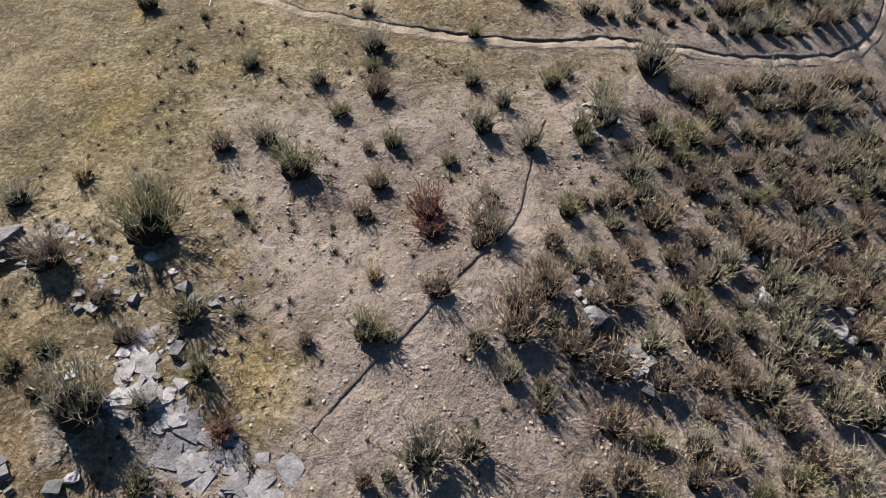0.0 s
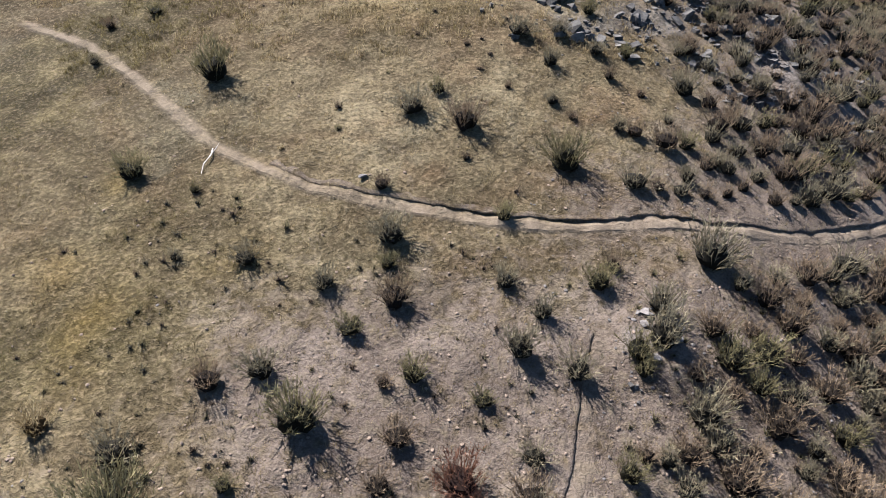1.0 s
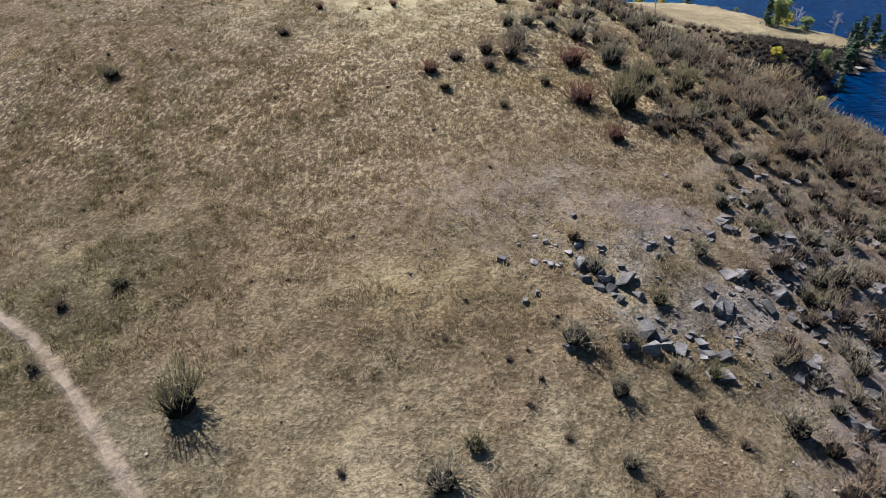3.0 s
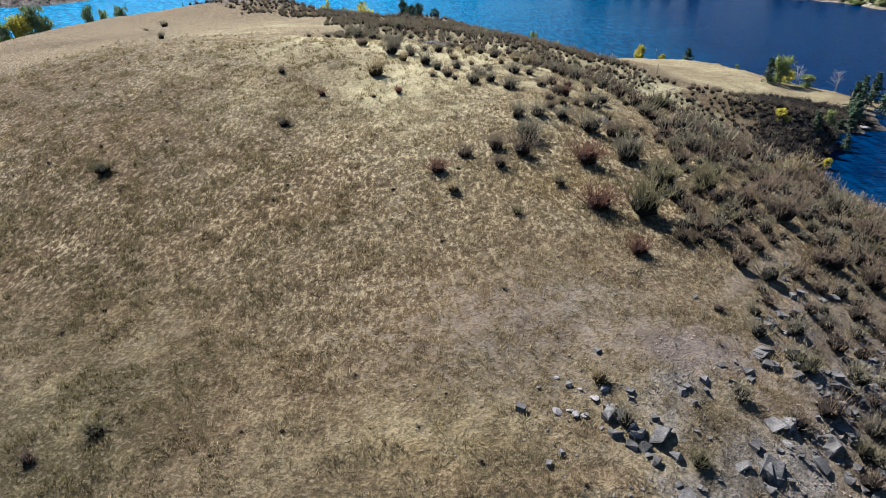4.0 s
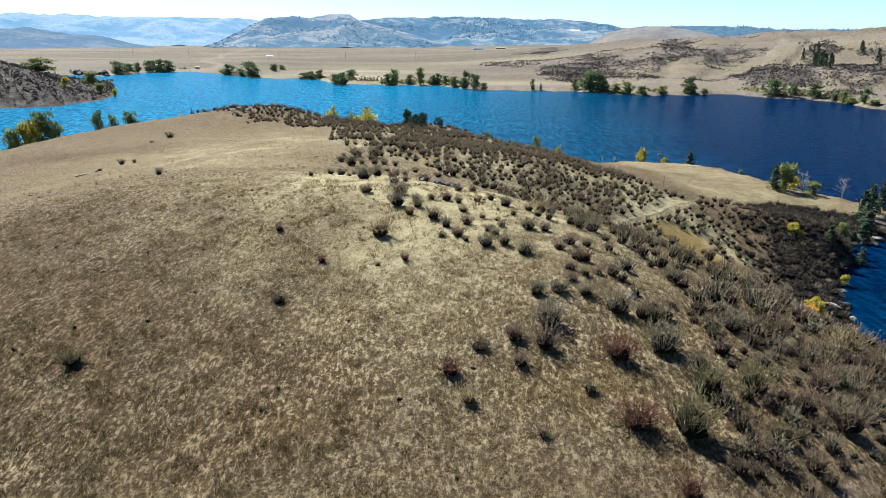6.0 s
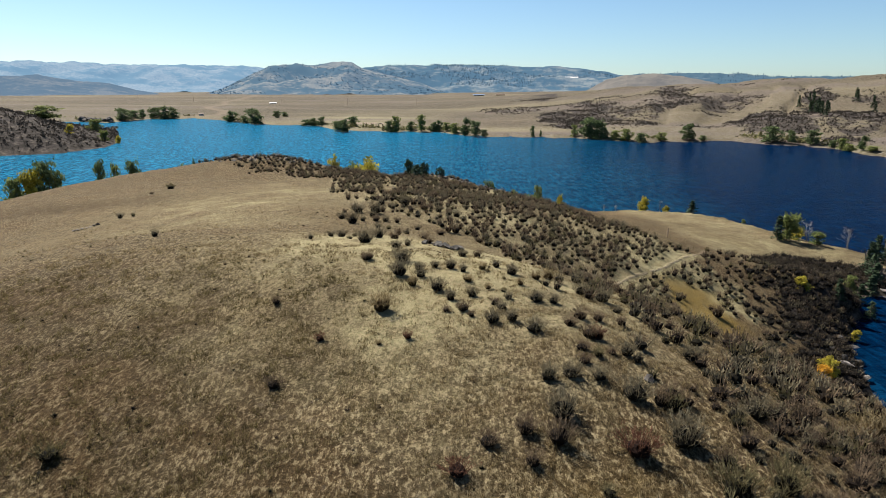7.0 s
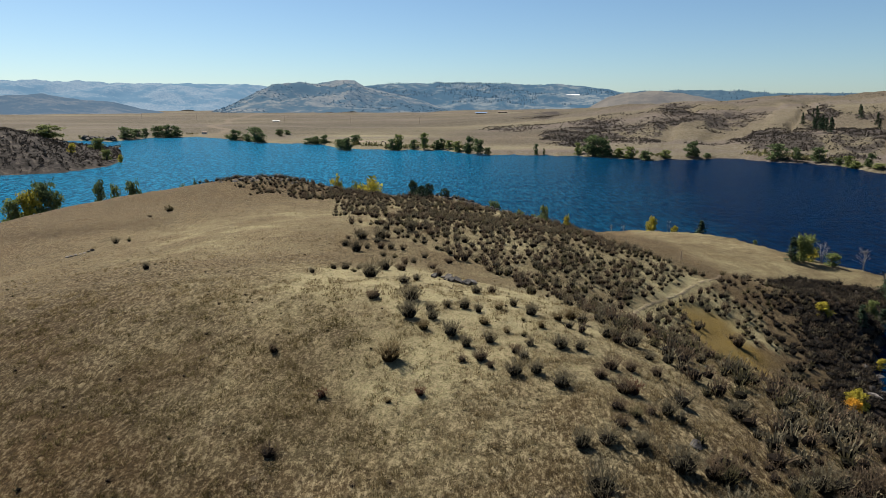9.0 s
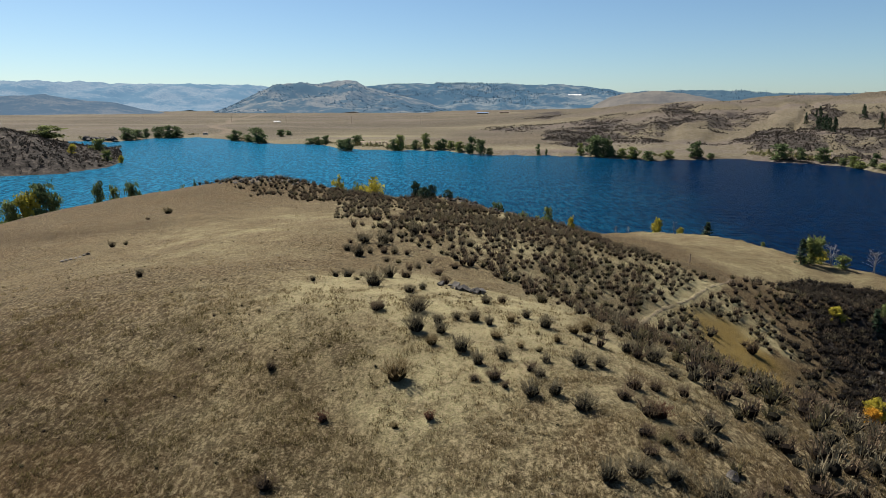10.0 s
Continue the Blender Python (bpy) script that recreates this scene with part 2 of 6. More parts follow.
LEAF_GREEN = leaf_material("cottonwood_leaves", (0.032, 0.052, 0.022), (0.125, 0.160, 0.070), 0.3, 2)
LEAF_LIME = leaf_material("willow_leaves", (0.060, 0.080, 0.026), (0.19, 0.215, 0.072), 0.3, 2)
LEAF_YELLOW = leaf_material("yellow_leaves", (0.16, 0.14, 0.022), (0.42, 0.36, 0.05), 0.35, 2)
LEAF_ORANGE = leaf_material("orange_leaves", (0.32, 0.16, 0.02), (0.58, 0.32, 0.04), 0.35, 2)
NEEDLES = leaf_material("pine_needles", (0.018, 0.03, 0.018), (0.05, 0.075, 0.04), 0.1, 2)
ROCK = rock_material("grey_rock", (0.014, 0.013, 0.012), (0.046, 0.043, 0.039), (0.110, 0.103, 0.094))
PALE_ROCK = rock_material("pale_rock", (0.034, 0.031, 0.029), (0.090, 0.082, 0.076), (0.165, 0.151, 0.140))
DARK_ROCK = rock_material("dark_rock", (0.016, 0.015, 0.014), (0.045, 0.041, 0.038), (0.10, 0.092, 0.083))
SCRUB = leaf_material("scrub_leaves", (0.013, 0.012, 0.010), (0.075, 0.063, 0.05), 0.1, 6)
SHORE_LEAF = leaf_material("shore_bush_leaves", (0.05, 0.055, 0.025), (0.20, 0.185, 0.08), 0.2, 6)
# near-black twig colour carries the shade of the cove
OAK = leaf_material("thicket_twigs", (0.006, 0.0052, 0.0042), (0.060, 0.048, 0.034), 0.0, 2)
EARTH = bark_material("cut_earth", (0.075, 0.055, 0.042), (0.19, 0.148, 0.112))
# a faint blue glow of the needles stands for the haze before them
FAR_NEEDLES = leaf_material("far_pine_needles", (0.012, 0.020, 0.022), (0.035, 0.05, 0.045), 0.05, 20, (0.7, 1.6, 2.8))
BLEACHED = bark_material("bleached_wood", (0.30, 0.27, 0.24), (0.52, 0.48, 0.44))
DARK_GLASS = plain_material("dark_glass", (0.02, 0.025, 0.03), 0.15)
WHITE_PAINT = plain_material("white_paint", (0.70, 0.69, 0.67), 0.9)
ROOF_BLUE = plain_material("blue_roof", (0.13, 0.22, 0.36), 0.95)
TIMBER = plain_material("weathered_timber", (0.21, 0.16, 0.12), 0.85)
CONCRETE = plain_material("concrete", (0.46, 0.43, 0.39), 0.85)


# ---- the lie of the land ----
def smooth(a, b, v):
    k = np.clip((v - a) / (b - a), 0.0, 1.0)
    return k * k * (3 - 2 * k)


def speckle(x, y, seed=0):
    """Smooth lattice noise between -1 and 1."""
    xi, yi = np.floor(x).astype(np.int64), np.floor(y).astype(np.int64)
    fx, fy = x - xi, y - yi
    fx, fy = fx * fx * fx * (fx * (fx * 6 - 15) + 10), fy * fy * fy * (fy * (fy * 6 - 15) + 10)

    def corner(i, j):
        h = (i * 374761393 + j * 668265263 + seed * 974711) & 0xFFFFFFFF
        h = ((h ^ (h >> 13)) * 1274126177) & 0xFFFFFFFF
        return ((h ^ (h >> 16)) & 0xFFFF) / 32767.5 - 1.0

    low = corner(xi, yi) * (1 - fx) + corner(xi + 1, yi) * fx
    high = corner(xi, yi + 1) * (1 - fx) + corner(xi + 1, yi + 1) * fx
    return low * (1 - fy) + high * fy


def fractal(x, y, size, octaves=4, seed=0, gain=0.5):
    total, amount = 0.0, 1.0
    for k in range(octaves):
        c, s = math.cos(1.3 * k + 0.4), math.sin(1.3 * k + 0.4)
        total = total + amount * speckle((c * x - s * y) / size, (s * x + c * y) / size, seed + 17 * k)
        size, amount = size / 2.03, amount * gain
    return total


# heights of the headland above the lake, one row every 18 m away from y = -62, ten columns from west to east
HILL_NEAR = (
    (7.3, 5.5, 3.4, 1.2, -0.7, -1.6, -2, -2.7, -3.7, -5),
    (6.5, 5.6, 4.9, 4.1, 3, 0.9, -1.5, -3.1, -4, -4.5),
    (5.9, 5.6, 5.8, 6.8, 7.4, 3.9, -1.5, -4, -4.2, -3.8),
    (5.4, 5.6, 5.8, 7.7, 12.1, 7.9, -2.8, -5.4, -4.4, -3.2),
    (4.8, 5.7, 6.2, 7.2, 12.5, 12.8, -3, -5.9, -4.5, -3.1),
    (3.7, 6.2, 9, 12.7, 14, 19.6, 3.5, -4.1, -4.6, -3.5),
    (2.5, 6.6, 12.1, 19.4, 19.1, 23.2, 7.7, -3.3, -4.5, -3.4),
    (1.5, 6.3, 11.6, 18.8, 24.2, 22.3, 5.8, -5.1, -4.9, -2.6),
    (-0.8, 5.5, 10.8, 16.9, 20.6, 15.5, 0, -8.2, -5.3, -2),
)
HILL_FAR = (
    (-5.6, 3.1, 10.2, 15.9, 20.3, 17, 3.2, -6.1, -5.4, -3.4),
    (-12.6, 0.3, 10.8, 15.3, 18.3, 16, 11, -0.5, -5.5, -6.2),
    (-19.3, -1.9, 13, 15.9, 16.2, 13.5, 6.9, -1, -5.3, -8.4),
    (-23.5, -3.4, 13.5, 14.1, 16, 13, 7, 1.9, -4.4, -10.2),
    (-24.3, -5.8, 15.8, 16, 14.1, 8.6, 3, 3.8, -3.6, -11.1),
    (-19.8, -6.7, 10.7, 17.1, 8, -0.7, 1.4, 4, -3.3, -10.6),
    (-12.1, -5.1, 1, 3.6, -0.4, -4, -0.3, 0.8, -3.4, -8.3),
    (-5.9, -3.6, -3.5, -3.9, -3.9, -4, -3.4, -3.2, -3.8, -5.7),
    (-3.3, -3.9, -4.3, -4.4, -4.1, -3.9, -4.2, -4.2, -4, -3.9),
    (-2, -3.7, -4.2, -4, -3.9, -4, -4.3, -4.4, -3.8, -2.7),
)
HILL = np.array(HILL_NEAR + HILL_FAR)


def weights(u, n):
    u = np.clip(u, 0, n - 3 - 1e-6)
    i = u.astype(np.int64)
    f = u - i
    return i, ((1 - f) ** 3 / 6, (3 * f ** 3 - 6 * f ** 2 + 4) / 6, (-3 * f ** 3 + 3 * f ** 2 + 3 * f + 1) / 6, f ** 3 / 6)


def headland(x, y):
    west, east = np.arcsinh(150 / 45), np.arcsinh(130 / 45)
    i, wu = weights((np.arcsinh(x / 45) + west) / (east + west) * (HILL.shape[1] - 3), HILL.shape[1])
    j, wv = weights((y + 44) / 18, HILL.shape[0])
    h = 0.0
    for a in range(4):
        for b in range(4):
            h = h + wv[a] * wu[b] * HILL[j + a, i + b]
    # rocky knoll, the rib of stones behind the crest and the cut of the cove
    h = h + 1.6 * np.exp(-((x + 46) / 13) ** 2 - ((y - 179) / 7) ** 2)
    h = h + 1.5 * np.exp(-((x + 4) / 9) ** 2 - ((y - 166) / 6) ** 2)
    h = h + 1.5 * np.exp(-((x - 50) / 8) ** 2 - ((y - 116.5) / 4) ** 2)
    h = h - 3.2 * np.exp(-((x - 56) / 8) ** 2 - ((y - 103) / 9) ** 2)
    # small swells of the near slope and the crest, and the steep bank of the cove
    h = h + 0.45 * np.exp(-((x - 0.2) / 2.6) ** 2 - ((y - 9.6) / 2.4) ** 2) + 0.4 * np.exp(-((x - 2.5) / 5) ** 2 - ((y - 50) / 5) ** 2)
    h = h + 0.6 * np.exp(-((x + 26) / 10) ** 2 - ((y - 73) / 9) ** 2)
    for px, py, reach, deep in PITS:
        h = h - deep * np.exp(-(((x - px) / reach) ** 2 + ((y - py) / (0.7 * reach)) ** 2) ** 2)
    h = h - 3.2 * smooth(46, 51, x - 0.4 * (y - 100) + 1.5 * speckle(x * 0.3, y * 0.3, 44)) * smooth(84, 92, y) * smooth(132, 120, y) * smooth(75, 62, x)
    # the waterline of the eastern spit
    out = water_side(x, y, SPIT_SHORE)
    return h - smooth(-1.0, 5.0, out) * (h + 3.5)


# hollows under the rocks of the near slope: middle, reach and depth
PITS = ((3.3, 9.55, 0.55, 0.55), (-9.0, 10.8, 0.5, 0.5), (8.8, 10.3, 0.5, 0.5), (10.2, 13.2, 0.5, 0.4))
SPIT_SHORE = ((30, 208), (44, 200), (53, 191.5), (60.5, 179), (66, 165), (72, 158.5), (80, 153), (92, 149), (130, 140))


def water_side(x, y, line):
    best, sign = np.full(x.shape, 1e9), np.full(x.shape, -1.0)
    for (ax, ay), (bx, by) in zip(line, line[1:]):
        dx, dy = bx - ax, by - ay
        k = np.clip(((x - ax) * dx + (y - ay) * dy) / (dx * dx + dy * dy), 0, 1)
        px, py = x - ax - k * dx, y - ay - k * dy
        d = np.hypot(px, py)
        near = d < best
        best, sign = np.where(near, d, best), np.where(near, np.sign(dx * py - dy * px), sign)
    return best * sign * (x > 25) - 1e3 * (x <= 25)


# the trodden paths: x, y and the height of the bank above them
MAIN_TRAIL = (
    (-17.1, 30.9, 0),
    (-14.7, 29.3, 0),
    (-12.7, 27.9, 0),
    (-10.8, 26, 0),
    (-8.9, 23.9, 0.01),
    (-7, 21.9, 0.01),
    (-5.6, 20.9, 0.01),
    (-4.6, 20.2, 0.02),
    (-3.4, 19.75, 0.05),
    (-2.4, 19.5, 0.09),
    (-1.2, 19.3, 0.12),
    (0.5, 18.95, 0.13),
    (1.8, 18.9, 0.13),
    (3.4, 19.0, 0.13),
    (5, 19.25, 0.13),
    (6.3, 19.25, 0.13),
    (7.5, 19.3, 0.12),
    (8.8, 19.5, 0.13),
    (11, 20.4, 0.14),
    (13.3, 21.7, 0.14),
    (15.3, 23.6, 0.13),
    (16.5, 25, 0.11),
    (17.5, 26.6, 0.08),
    (18.5, 28.5, 0),
)
STEEP_TRAIL = (
    (-2.3, 6.9, 0.03),
    (-1.8, 7.5, 0.06),
    (-1.4, 8.0, 0.09),
    (-0.9, 8.6, 0.09),
    (-0.6, 8.8, 0.1),
    (-0.1, 9.4, 0.09),
    (0.2, 9.9, 0.03),
    (0.6, 10.4, 0.02),
    (1.5, 11.6, 0.05),
    (1.9, 12.3, 0.02),
    (2.1, 13.2, 0.03),
    (2.3, 14.1, 0.01),
    (2.6, 15.1, 0.02),
    (3.0, 16.1, 0.01),
    (3.2, 16.8, 0),
)
SADDLE_TRAIL = (
    (6.4, 34.4, 0),
    (8.3, 36.3, 0),
    (11.1, 38.9, 0.05),
)
GULLY_TRAIL = (
    (13.0, 87.0, 0),
    (16.0, 92.8, 0.02),
    (19.1, 98.4, 0.02),
    (21.7, 101.8, 0.02),
    (24.5, 105.3, 0.02),
    (26.9, 109.1, 0.02),
    (29.0, 112.2, 0.02),
    (30.9, 114.1, 0.02),
    (33.2, 116.4, 0),
    (35.1, 120.6, 0),
    (33.8, 122.4, 0),
)


def beside(x, y, line):
    """Distance from a path, the side (1: left of its way) and the bank's height there."""
    best = np.full(x.shape, 1e9)
    side, bank = np.zeros(x.shape), np.zeros(x.shape)
    for (ax, ay, ab), (bx, by, bb) in zip(line, line[1:]):
        dx, dy = bx - ax, by - ay
        k = np.clip(((x - ax) * dx + (y - ay) * dy) / (dx * dx + dy * dy), 0, 1)
        px, py = x - ax - k * dx, y - ay - k * dy
        d = np.hypot(px, py)
        near = d < best
        best = np.where(near, d, best)
        side = np.where(near, np.sign(dx * py - dy * px), side)
        bank = np.where(near, ab + k * (bb - ab), bank)
    return best, side, bank


def paths(x, y):
    """How far the ground is trodden (0 to 1) and how much the paths raise it."""
    trodden, lift = np.zeros(x.shape), np.zeros(x.shape)
    wob = 0.06 * speckle(x * 1.3, y * 1.3, 5) + 0.035 * speckle(x * 4, y * 4, 6)
    for line, half, soft in ((MAIN_TRAIL, 0.10, 0.3), (STEEP_TRAIL, 0.08, 0.2), (SADDLE_TRAIL, 0.2, 0.45), (GULLY_TRAIL, 0.16, 0.2)):
        box = np.array(line)
        m = (x > box[:, 0].min() - 3) & (x < box[:, 0].max() + 3) & (y > box[:, 1].min() - 3) & (y < box[:, 1].max() + 3)
        if not m.any():
            continue
        d, side, bank = beside(x[m], y[m], line)
        d = d + wob[m]
        bed = 1 - smooth(half, half + 0.2, d)
        ends = np.minimum(np.hypot(x[m] - line[0][0], y[m] - line[0][1]), np.hypot(x[m] - line[-1][0], y[m] - line[-1][1]))
        fade = smooth(0, 2.0, ends)
        trodden[m] = np.maximum(trodden[m], bed * soft * (0.3 + 0.7 * fade))
        rise = smooth(half + 0.04, half + 0.3, d) * (1 - smooth(half + 0.3, 2.2, d)) * 0.3 * bank * (side > 0)
        rise = rise * (1 + 0.5 * speckle(x[m] * 2.2, y[m] * 2.2, 9))
        lift[m] += (rise - 0.03 * bed) * fade
    return trodden, lift


# far shore: bearing from the crest and distance of the waterline
CREST = (-3.4, 27.5)
SHORE = ((-180, 900), (-60, 900), (-40, 760), (-28.7, 753), (-26.8, 716), (-24.4, 778), (-20.7, 801), (-17.3, 681), (-14.3, 629), (-11.1, 612),
         (-9.7, 551), (-5.5, 517), (-0.8, 515), (3, 467), (7.2, 464), (11.8, 460), (15.8, 434), (19.2, 456), (22, 470), (26, 455),
         (28.9, 436), (32, 403), (40, 350), (55, 330), (180, 500))
# heights of the hills on the far shore and of the western point, by bearing
EAST_HILLS = ((-4, 0), (1, 4), (5, 8), (8.9, 15), (13.4, 26), (17.6, 31), (21.7, 35), (25.5, 42), (29, 43), (33, 46), (60, 50), (180, 20))
WEST_POINT = ((-120, 8), (-60, 34), (-45, 28), (-37, 22.5), (-34, 19.5), (-31.8, 17), (-29.8, 9), (-28.4, 5.5), (-27.3, 3), (-26.4, 0.6), (-26, -4), (180, -4))


# dirt roads across the lake
ROADS = (((-290, 800, 0), (-272, 812, 0), (-285, 880, 0), (-340, 980, 0), (-372, 1060, 0), (-385, 1180, 0), (-440, 1350, 0), (-505, 1675, 0), (-560, 2000, 0)),
         ((-20, 575, 0), (26, 534, 0), (63, 524, 0), (100, 512, 0), (153, 499, 0), (181, 490, 0), (215, 462, 0), (245, 420, 0)))


def roads(x, y):
    k = np.zeros(x.shape)
    for line, half in zip(ROADS, (5.0, 2.2)):
        k = np.maximum(k, 1 - smooth(half, half + 2.0, beside(x, y, line)[0]))
    return k * 0.85


def by_bearing(az, table):
    t = np.array(table)
    return np.interp(az, t[:, 0], t[:, 1])


def gullies(x, y, az, r):
    """Deep folds that run down the eastern hills, 0 to 1."""
    folds = fractal(x, y, 150, 3, 31)
    return smooth(0.35, 1.0, 1 - np.abs(1.3 * speckle(az * 0.55 + 0.7 * folds, r / 420 + 0.4 * folds, 33))) * 0.8 + 0.2 * smooth(0.4, 1, 1 - np.abs(fractal(x, y, 70, 2, 36)))


def far_land(x, y):
    dx, dy = x - CREST[0], y - CREST[1]
    r, az = np.hypot(dx, dy), np.degrees(np.arctan2(dx, dy))
    d = r - by_bearing(az, SHORE) + 9 * speckle(az * 0.8, az * 0 + 3, 3) + 3 * speckle(az * 3, r / 60, 4)
    h = -4 + 4.2 * smooth(-16, 0, d) + 1.6 * smooth(0, 7, d) + 10.5 * smooth(10, 1700, d) + 2.0 * fractal(x, y, 190, 3, 21) * smooth(10, 120, d)
    hills = by_bearing(az, EAST_HILLS)
    folds = fractal(x, y, 210, 4, 31)
    gully = gullies(x, y, az, r)
    rise = smooth(25, 640, d) * (1 - 0.35 * smooth(700, 1500, d))
    h = h + hills * rise * (1 + 0.10 * folds) - hills * 0.15 * gully * smooth(60, 260, d) * (1 - smooth(420, 640, d)) + 0.08 * hills * fractal(x, y, 60, 3, 37) * smooth(30, 100, d)
    # the western point across the bay
    front = np.interp(az, (-60, -34, -30.7, -27.3, -26.4), (400, 388, 387, 418, 450))
    top = by_bearing(az, WEST_POINT)
    s = (r - front) / 190
    point = np.where((s > -0.3) & (s < 1.3), top * np.sin(np.pi * np.clip(s, 0, 1)) ** 0.6, -4) - 4 * smooth(0, -0.2, s) - 8 * smooth(0.9, 1.2, s)
    point = point + 1.3 * fractal(x, y, 34, 4, 41) * smooth(0, 0.2, s) * (az > -180) * (az < -25)
    return np.maximum(h, np.where((az < -25.5) & (az > -140), point, -9))


def height(x, y, fine=True):
    x, y = np.asarray(x, dtype=float), np.asarray(y, dtype=float)
    inside = (x > -150) & (x < 130) & (y > -62) & (y < 236)
    edge = smooth(0, 14, np.minimum(np.minimum(x + 150, 130 - x), 236 - y))
    h = headland(x, np.maximum(y, -43))
    near = np.where(inside, -4 + (h + 4) * edge, -4.0)
    if fine:
        amount = 0.10 + 0.35 * smooth(3, 16, x - 0.03 * y)
        near = near + inside * (0.28 * fractal(x, y, 7, 3, 51) * (0.4 + amount) + 0.10 * fractal(x, y, 0.9, 3, 52) * (0.25 + amount))
        rough = steepness(x, y)
        near = near + inside * rough * (0.5 * np.abs(fractal(x, y, 3.2, 4, 53)))
        near = near + inside * (paths(x, y)[1] + 0.055 * np.abs(fractal(x, y, 0.55, 2, 55)) * smooth(90, 50, y))
    land = far_land(x, y)
    back = 3.0 + 2.0 * fractal(x, y, 120, 3, 61)
    south = smooth(-40, -75, y) * smooth(130, 90, np.abs(x + 60))
    return np.maximum(np.where(y < -61, -4, near), land) * (1 - south) + south * np.maximum(back, land)


def steepness(x, y):
    """Where bare rock shows through, 0 to 1."""
    m = np.zeros(x.shape)
    for cx, cy, rx, ry in STONY:
        m = np.maximum(m, np.exp(-(((x - cx) / rx) ** 2 + ((y - cy) / ry) ** 2) ** 2))
    return m * (0.6 + 0.4 * speckle(x * 0.7, y * 0.7, 71))


# stony ground: middle and reach
STONY = ((-46, 178, 13, 5), (-5, 165, 9, 4), (9, 155, 8, 4), (5.0, 29.2, 3.8, 2.6), (10.8, 30.8, 3.8, 6), (46, 97, 4, 9), (60, 118, 5, 6),
         (-5.6, 8.0, 1.6, 3.2), (3.4, 9.4, 1.3, 1.2), (-8.6, 11.2, 1.0, 1.0), (4.0, 15.4, 0.9, 1.2), (8.2, 11.5, 1.6, 1.6))


# ---- the ground, the lake and the distance ----
def big_mesh(name, verts, faces, material, smoothed=True):
    """A mesh from arrays; faces all with the same number of corners."""
    me = bpy.data.meshes.new(name)
    verts, faces = np.asarray(verts, dtype=np.float32), np.asarray(faces, dtype=np.int32)
    me.vertices.add(len(verts))
    me.vertices.foreach_set("co", verts.ravel())
    me.loops.add(faces.size)
    me.loops.foreach_set("vertex_index", faces.ravel())
    me.polygons.add(len(faces))
    me.polygons.foreach_set("loop_start", np.arange(0, faces.size, faces.shape[1], dtype=np.int32))
    me.polygons.foreach_set("use_smooth", np.full(len(faces), smoothed))
    me.update(calc_edges=True)
    me.materials.append(material)
    return me


def attribute(me, name, values):
    me.attributes.new(name, "FLOAT", "POINT").data.foreach_set("value", np.asarray(values, dtype=np.float32))


def grid_faces(rows, columns, closed):
    i, j = np.meshgrid(np.arange(rows - 1), np.arange(columns if closed else columns - 1), indexing="ij")
    a, b = i * columns + j, i * columns + (j + 1) % columns
    return np.stack((a, b, b + columns, a + columns), -1).reshape(-1, 4)[:, ::-1]


def inside(x, y, corners):
    hit = np.zeros(x.shape, dtype=bool)
    for (ax, ay), (bx, by) in zip(corners, corners[1:] + corners[:1]):
        hit ^= ((ay > y) != (by > y)) & (x < (bx - ax) * (y - ay) / (by - ay + 1e-9) + ax)
    return hit


def ragged_inside(x, y, corners):
    """As inside, with an uneven edge."""
    return inside(x + 4.5 * fractal(x, y, 11, 4, 131, 0.6), y + 4.5 * fractal(x, y, 11, 4, 132, 0.6), corners)


BRUSH_RIDGE = [(-26, 142), (-11, 112), (-9, 93), (1, 84), (13, 80), (24, 92), (33, 104), (36, 116), (24, 128), (19, 146), (8, 156), (-14, 164), (-22, 152)]
BRUSH_KNOLL = [(-62, 176), (-44, 166), (-22, 150), (-16, 162), (-30, 178), (-46, 188), (-60, 186)]
BRUSH_COVE = [(34, 104), (40, 118), (56, 134), (72, 136), (74, 124), (62, 112), (50, 98), (40, 88), (34, 90)]


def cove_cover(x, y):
    """The thicket that fills the cove, 0 to 1; its shade is painted dark."""
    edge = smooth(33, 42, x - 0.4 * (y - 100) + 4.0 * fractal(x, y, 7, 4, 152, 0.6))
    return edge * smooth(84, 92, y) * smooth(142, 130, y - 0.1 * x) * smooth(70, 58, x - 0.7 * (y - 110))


def soil_cover(x, y):
    """How bare the ground is between the plants: the stony brush slope in the east, worn crests."""
    slope = smooth(-2.5, 4.5, x - 0.02 * y + 1.6 * fractal(x, y, 5, 2, 81)) * smooth(19.5, 16.0, y - 0.12 * x)
    east = smooth(0.5, 9, x - 3.5 * smooth(22, 30, y) - 0.05 * (y - 20) + 2.0 * fractal(x, y, 6, 3, 82))
    east = east * (1 - 0.7 * smooth(32, 40, y)) * np.maximum(smooth(96, 84, y), 0.30 * ragged_inside(x, y, BRUSH_RIDGE))
    crest = np.maximum(np.exp(-((x - 1) / 7) ** 2 - ((y - 33) / 4) ** 2) * 0.5, 0.9 * np.exp(-((x - 5.2) / 2.6) ** 2 - ((y - 32.3) / 1.3) ** 2))
    low = 0.72 * smooth(20.5, 15, y - 0.1 * x) * smooth(-7.5, -3, x + 1.5 * fractal(x, y, 4, 2, 84)) + 0.3 * smooth(12, 5, y)
    patch = 0.22 * smooth(0.35, 0.9, fractal(x, y, 4.5, 3, 83)) * smooth(60, 45, y)
    grassy = np.exp(-((x + 3.5) / 1.1) ** 2 - ((y - 8.1) / 1.3) ** 2)
    return np.clip(np.maximum.reduce((0.75 * slope, 0.8 * east, crest, low, patch)) * (1 - 0.85 * grassy), 0, 1) * (np.hypot(x, y) < 260)


